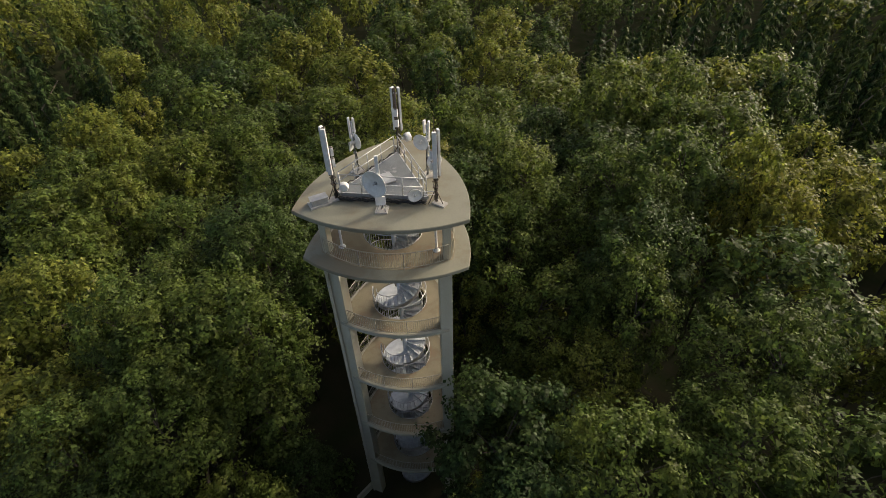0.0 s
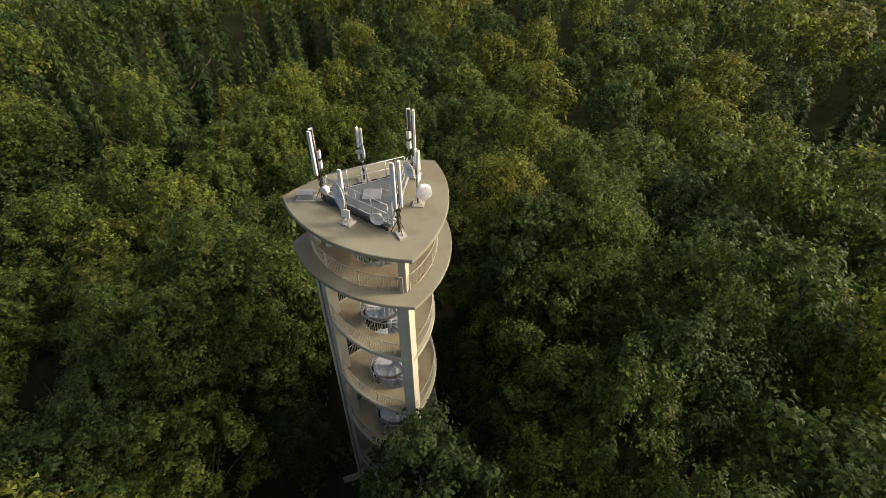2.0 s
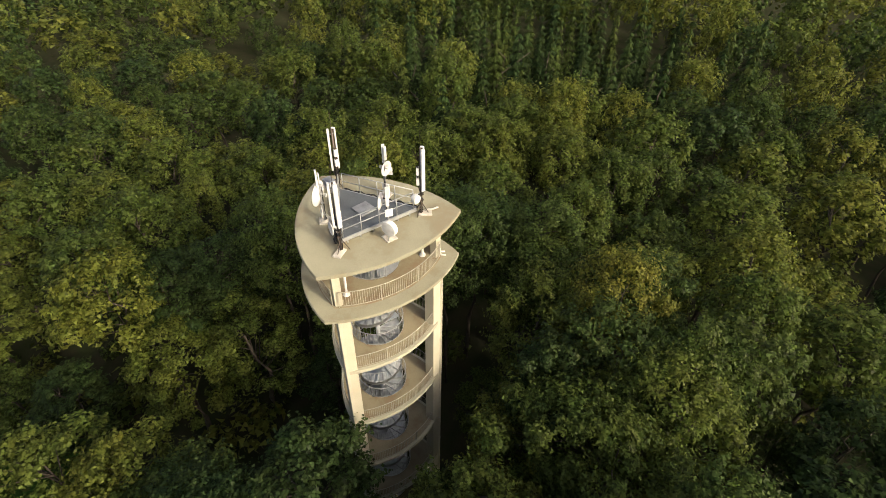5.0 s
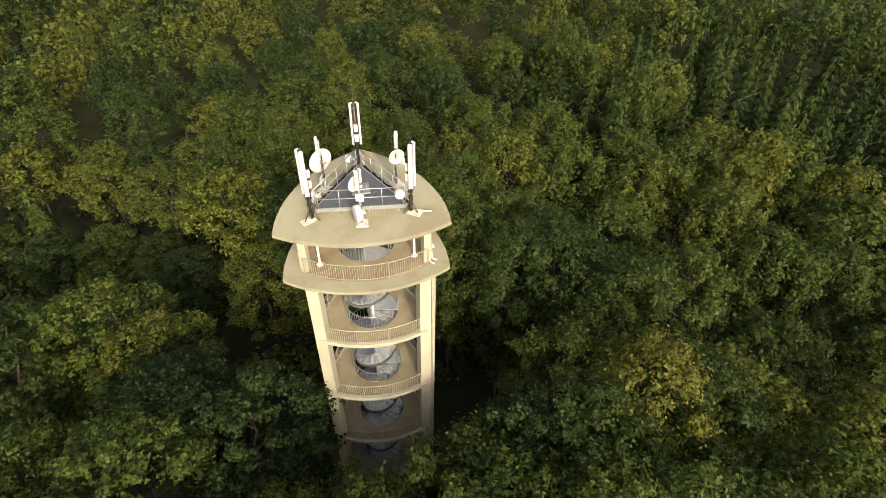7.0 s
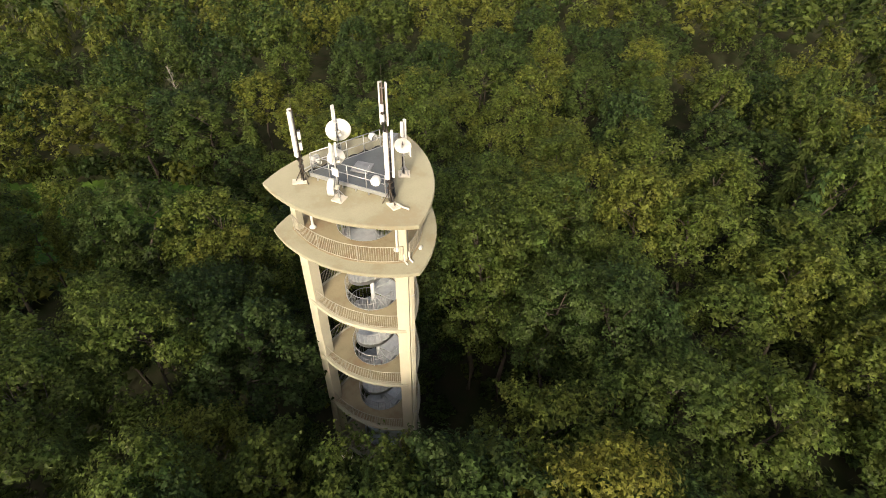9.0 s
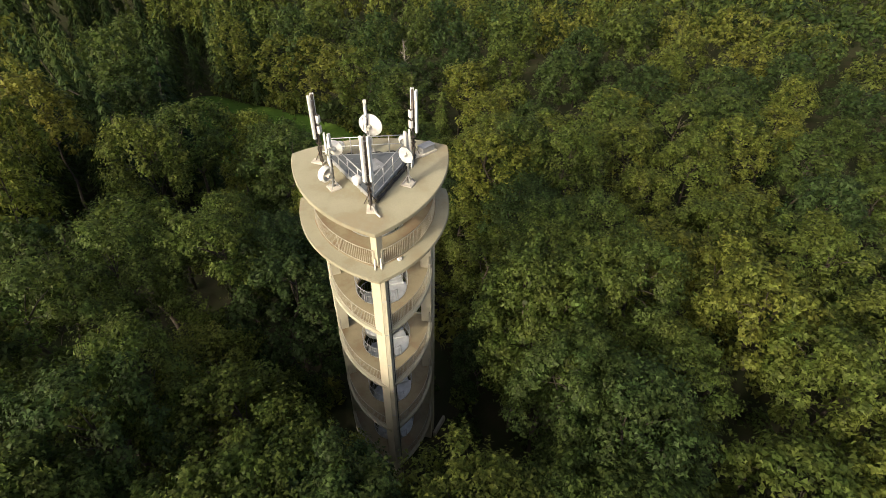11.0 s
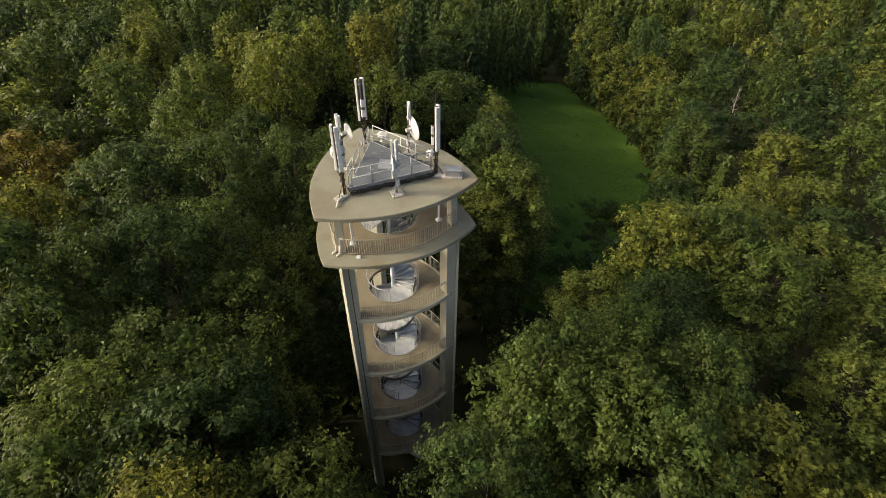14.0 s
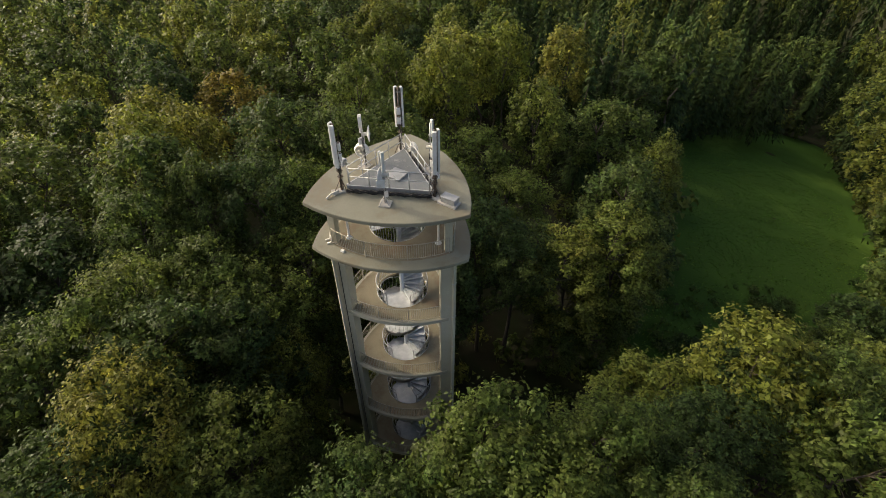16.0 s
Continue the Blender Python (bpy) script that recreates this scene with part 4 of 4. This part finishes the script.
def plant_forest():
    rnd = random.Random(11)
    spots = [(x, y, z, rnd.uniform(3.7, 4.7)) for x, y, z in NEAR_EAST + NEAR_WEST + MORE_EAST + MORE_WEST] + [(x, y, z, rnd.uniform(4.6, 5.2)) for x, y, z in MORE_FAR] + [(x, y, z, rnd.uniform(2.7, 3.3)) for x, y, z in EDGE_LOW] + [(x, y, z, rnd.uniform(4.8, 5.6)) for x, y, z in FAR_SIDE]
    spots += [(42.5 - 0.14 * i * 4.4 + rnd.uniform(-1, 1), -58 - i * 4.4, canopy(41, -58 - i * 4.4) + rnd.uniform(-2.5, 2.0), rnd.uniform(3.6, 4.4)) for i in range(13)]
    cell = {}

    def free(x, y, gap):
        i, j = int(x // 8), int(y // 8)
        for a in range(i - 1, i + 2):
            for b in range(j - 1, j + 2):
                for p, q in cell.get((a, b), ()):
                    if math.hypot(p - x, q - y) < gap:
                        return False
        return True

    def take(x, y):
        cell.setdefault((int(x // 8), int(y // 8)), []).append((x, y))
    for x, y, z, r in spots:
        take(x, y)
    for _ in range(60000):
        r = 240 * math.sqrt(rnd.random())
        a = rnd.uniform(0, 2 * math.pi)
        x, y = r * math.cos(a), r * math.sin(a)
        if r > 195 and y > -40:
            continue
        gap = 6.9 if r < 62 else 7.2 if r < 100 else 8.2 if r < 150 else 9.4
        dark = spruce_stand(x, y) > 0.5
        if dark:
            gap = min(gap, 4.7 if r < 125 else 6.5)
        if r < 9.0 or near_path(x, y) or in_clearing(x, y, 5.2) or not free(x, y, gap):
            continue
        take(x, y)
        low = 6.0 if -32 < y < -3 and abs(x + 5) < 9.0 else 0.0
        spots.append((x, y, canopy(x, y) - low + (rnd.uniform(-3.0, 4.0) if dark else rnd.uniform(-3.8, 1.2)), rnd.uniform(3.4, 4.7) * (1.0 if r < 100 else 1.12)))
    spots.sort(key=lambda s: math.hypot(s[0], s[1]))
    stock = [{k: [make_tree(n, seed + i, int(c * f), w * z, m, 0.22 if k == "edge" else 0.50) for i in range(v)] for k, n, c, w, m, v in
              (("leaf", "broadleaf_tree", 1.0, 1.0, LEAVES, 7), ("edge", "broadleaf_tree", 1.15, 1.03, LEAVES, 4), ("autumn", "broadleaf_tree", 0.95, 1.02, AUTUMN, 2), ("russet", "broadleaf_tree", 0.92, 1.02, RUSSET, 1), ("spruce", "spruce_tree", 1.15, 1.0, NEEDLES, 2))}
             for seed, f, z in ((40, 9000, 0.215), (60, 6100, 0.31), (80, 3200, 0.43))]
    far_leaf = [broadleaf(120 + i, 1350, 0.54, lobes=36, sprays=5, core=6, foot=0.52)[0] for i in range(6)]
    far_edge = [broadleaf(160 + i, 1900, 0.54, lobes=46, sprays=5, core=6, foot=0.22)[0] for i in range(3)]
    far_spruce = [spruce(130 + i, 1500, 0.52)[0] for i in range(3)]
    last_leaf = [broadleaf(140 + i, 430, 0.86, lobes=24, sprays=3, core=5, foot=0.52)[0] for i in range(3)]
    last_spruce = [spruce(150 + i, 560, 0.82)[0] for i in range(3)]
    heaps = {"leaf": [], "spruce": []}
    used = set()
    for i, (x, y, z, r) in enumerate(spots):
        d = math.hypot(x, y)
        g = height(x, y)
        kind = "russet" if math.hypot(x - 42.5, y - 1.9) < 0.5 else "spruce" if is_conifer(x, y, rnd) else "autumn" if is_autumn(x, y, rnd) else "leaf"
        if kind == "leaf" and (in_clearing(x, y, 10.0) or d < 12.5 or (-32 < y < -2 and abs(x + 5) < 9.5)):
            kind = "edge"
        H0, R0 = (20.0, 2.9) if kind == "spruce" else (22.0, 4.2)
        sz = max(8.0, z - g) / H0
        sx = (r if kind != "spruce" else r * 0.80) / R0
        turn = rnd.uniform(0, 360)
        m = Matrix.LocRotScale((x, y, g), Euler((0, 0, radians(turn))), (sx, sx * rnd.uniform(0.88, 1.12), sz))
        if i < 300:
            kinds = stock[0 if d < 23 else 1 if d < 43 else 2][kind]
            ob = kinds[rnd.randrange(len(kinds))]
            if ob.name not in used:
                used.add(ob.name)
                ob.matrix_basis = m
            else:
                ob = copy_thing(ob, Matrix.Identity(4))
                ob.matrix_basis = m
            ob["group"] = "forest trees"
        else:
            src = (far_spruce if d < 105 else last_spruce) if kind == "spruce" else far_edge if kind == "edge" else (far_leaf if d < 105 else last_leaf)
            v = src[rnd.randrange(len(src))]
            v4 = np.c_[v, np.ones(len(v))] @ np.array(m).T
            heaps["spruce" if kind == "spruce" else "leaf"].append(v4[:, :3])
    for kinds in stock:
        for obs in kinds.values():
            for ob in obs:
                if ob.name not in used:
                    for o in (*ob.children_recursive, ob):
                        bpy.data.objects.remove(o)
    far = new("far_woods", leaf_mesh("far_woods", np.concatenate(heaps["leaf"]), FARLEAVES, tone=tones(rnd, heaps["leaf"])))
    tagged(far, "continuous green canopy of distant broad-leaved woods", "forest", kind="stuff")
    if heaps["spruce"]:
        far = new("far_spruce_woods", leaf_mesh("far_spruce_woods", np.concatenate(heaps["spruce"]), FARNEEDLES, tone=tones(rnd, heaps["spruce"])))
        tagged(far, "dark distant stand of spruces", "forest", kind="stuff")


def plant_undergrowth():
    """Low bushes between the stems and along the edge of the meadow, and grass on it."""
    rnd = random.Random(23)
    kinds = [broadleaf(200 + i, 130, 0.46, H=2.6, R=1.6, lobes=16, sprays=5, core=4, foot=0.34)[0] for i in range(4)]
    heap = []
    for _ in range(1500):
        r = 5.5 + 78 * rnd.random() ** 0.8
        a = rnd.uniform(0, 2 * math.pi)
        x, y = r * math.cos(a), r * math.sin(a)
        if in_clearing(x, y, 1.5):
            continue
        s = rnd.uniform(0.6, 1.7) if r > 9 else rnd.uniform(0.5, 1.0)
        m = Matrix.LocRotScale((x, y, height(x, y) - 0.7 * s), Euler((0, 0, rnd.uniform(0, 6.28))), (s, s, s * rnd.uniform(0.7, 1.4)))
        v = kinds[rnd.randrange(4)]
        heap.append((np.c_[v, np.ones(len(v))] @ np.array(m).T)[:, :3])
        if len(heap) >= 480:
            break
    # taller bushes close the edge of the wood round the meadow
    n = len(CLEARING)
    for i in range(n):
        (x0, y0), (x1, y1) = CLEARING[i], CLEARING[(i + 1) % n]
        long = math.hypot(x1 - x0, y1 - y0)
        for j in range(int(long / 2.6)):
            u = (j + rnd.random()) / (long / 2.6)
            nx, ny = (y1 - y0) / long, -(x1 - x0) / long
            side = 1 if not in_clearing(x0 + u * (x1 - x0) + nx * 2, y0 + u * (y1 - y0) + ny * 2) else -1
            q = rnd.uniform(5.0, 8.5) * side
            x, y = x0 + u * (x1 - x0) + nx * q, y0 + u * (y1 - y0) + ny * q
            if y > -30:
                continue
            s = rnd.uniform(1.6, 3.0)
            m = Matrix.LocRotScale((x, y, height(x, y) - 0.6 * s), Euler((0, 0, rnd.uniform(0, 6.28))), (s * 0.8, s * 0.8, s))
            v = kinds[rnd.randrange(4)]
            heap.append((np.c_[v, np.ones(len(v))] @ np.array(m).T)[:, :3])
    tagged(new("undergrowth", leaf_mesh("undergrowth", np.concatenate(heap), FARLEAVES, tone=tones(rnd, heap))), "low dark green bushes under the trees", "bushes", kind="stuff")
    rng = np.random.default_rng(9)
    spots = []
    while len(spots) < 16000:
        x, y = rnd.uniform(-13, 42), rnd.uniform(-100, -24)
        if in_clearing(x, y, 2.0):
            spots.append((x, y, height(x, y) + 0.07))
    c = np.array(spots)
    up = np.tile((0.0, 0.0, 1.0), (len(c), 1)) + rng.normal(size=(len(c), 3)) * 0.35
    side = rng.normal(size=(len(c), 3)) * np.array([1, 1, 0.2])
    tagged(new("meadow_grass", leaf_mesh("meadow_grass", leaves(rng, c, up * 0.9 + side * 0.5, 0.24, 0.22, side), GRASS, tone=np.repeat(0.5 + 0.25 * np.sin(c[:, 0] * 0.21 + 0.4 * c[:, 1]) + 0.2 * np.sin(c[:, 1] * 0.33), 3))), "short green grass tufts on the meadow", "grass", kind="stuff")


def plant_weeds():
    """Dark broad-leaved weeds in the grass where the meadow narrows towards the tower."""
    rnd = random.Random(41)
    kinds = [broadleaf(330 + i, 46, 0.22, H=0.62, R=0.48, lobes=9, sprays=3, core=1, foot=0.1)[0] for i in range(3)]
    heap = []
    while len(heap) < 260:
        x, y = rnd.gauss(-4.5, 3.0), rnd.uniform(-54, -29)
        if not in_clearing(x, y, 3.0) or noise.noise((x * 0.35, y * 0.35, 7.0)) < -0.05:
            continue
        w = rnd.uniform(0.5, 1.3)
        m = Matrix.LocRotScale((x, y, height(x, y) + 0.02), Euler((0, 0, rnd.uniform(0, 6.28))), (w, w, w))
        v = kinds[rnd.randrange(3)]
        heap.append((np.c_[v, np.ones(len(v))] @ np.array(m).T)[:, :3])
    tagged(new("weeds", leaf_mesh("weeds", np.concatenate(heap), FARLEAVES, tone=tones(rnd, heap) * 0.5)), "dark green leafy weeds scattered over the meadow grass", "weeds", kind="stuff")


plant_forest()
plant_undergrowth()
plant_weeds()
dead_tree(-16.2, -73.5, 9.6, (0.8, 0.4))
dead_tree(-80.5, 10.0, 12.9, (-3.5, 6.0), 30, 0.1, 1.0, "leaning bare pale conifer stem with short dead twigs")
bush = thing("bush", "small round dark green bush on the meadow", "bush", pose(-4.6, -50.3, height(-4.6, -50.3) - 0.5))
foliage = new("foliage", leaf_mesh("foliage", broadleaf(310, 2600, 0.16, H=3.0, R=1.7, lobes=26, sprays=7, core=5, foot=0.2)[0], LEAVES))
foliage.parent = bush
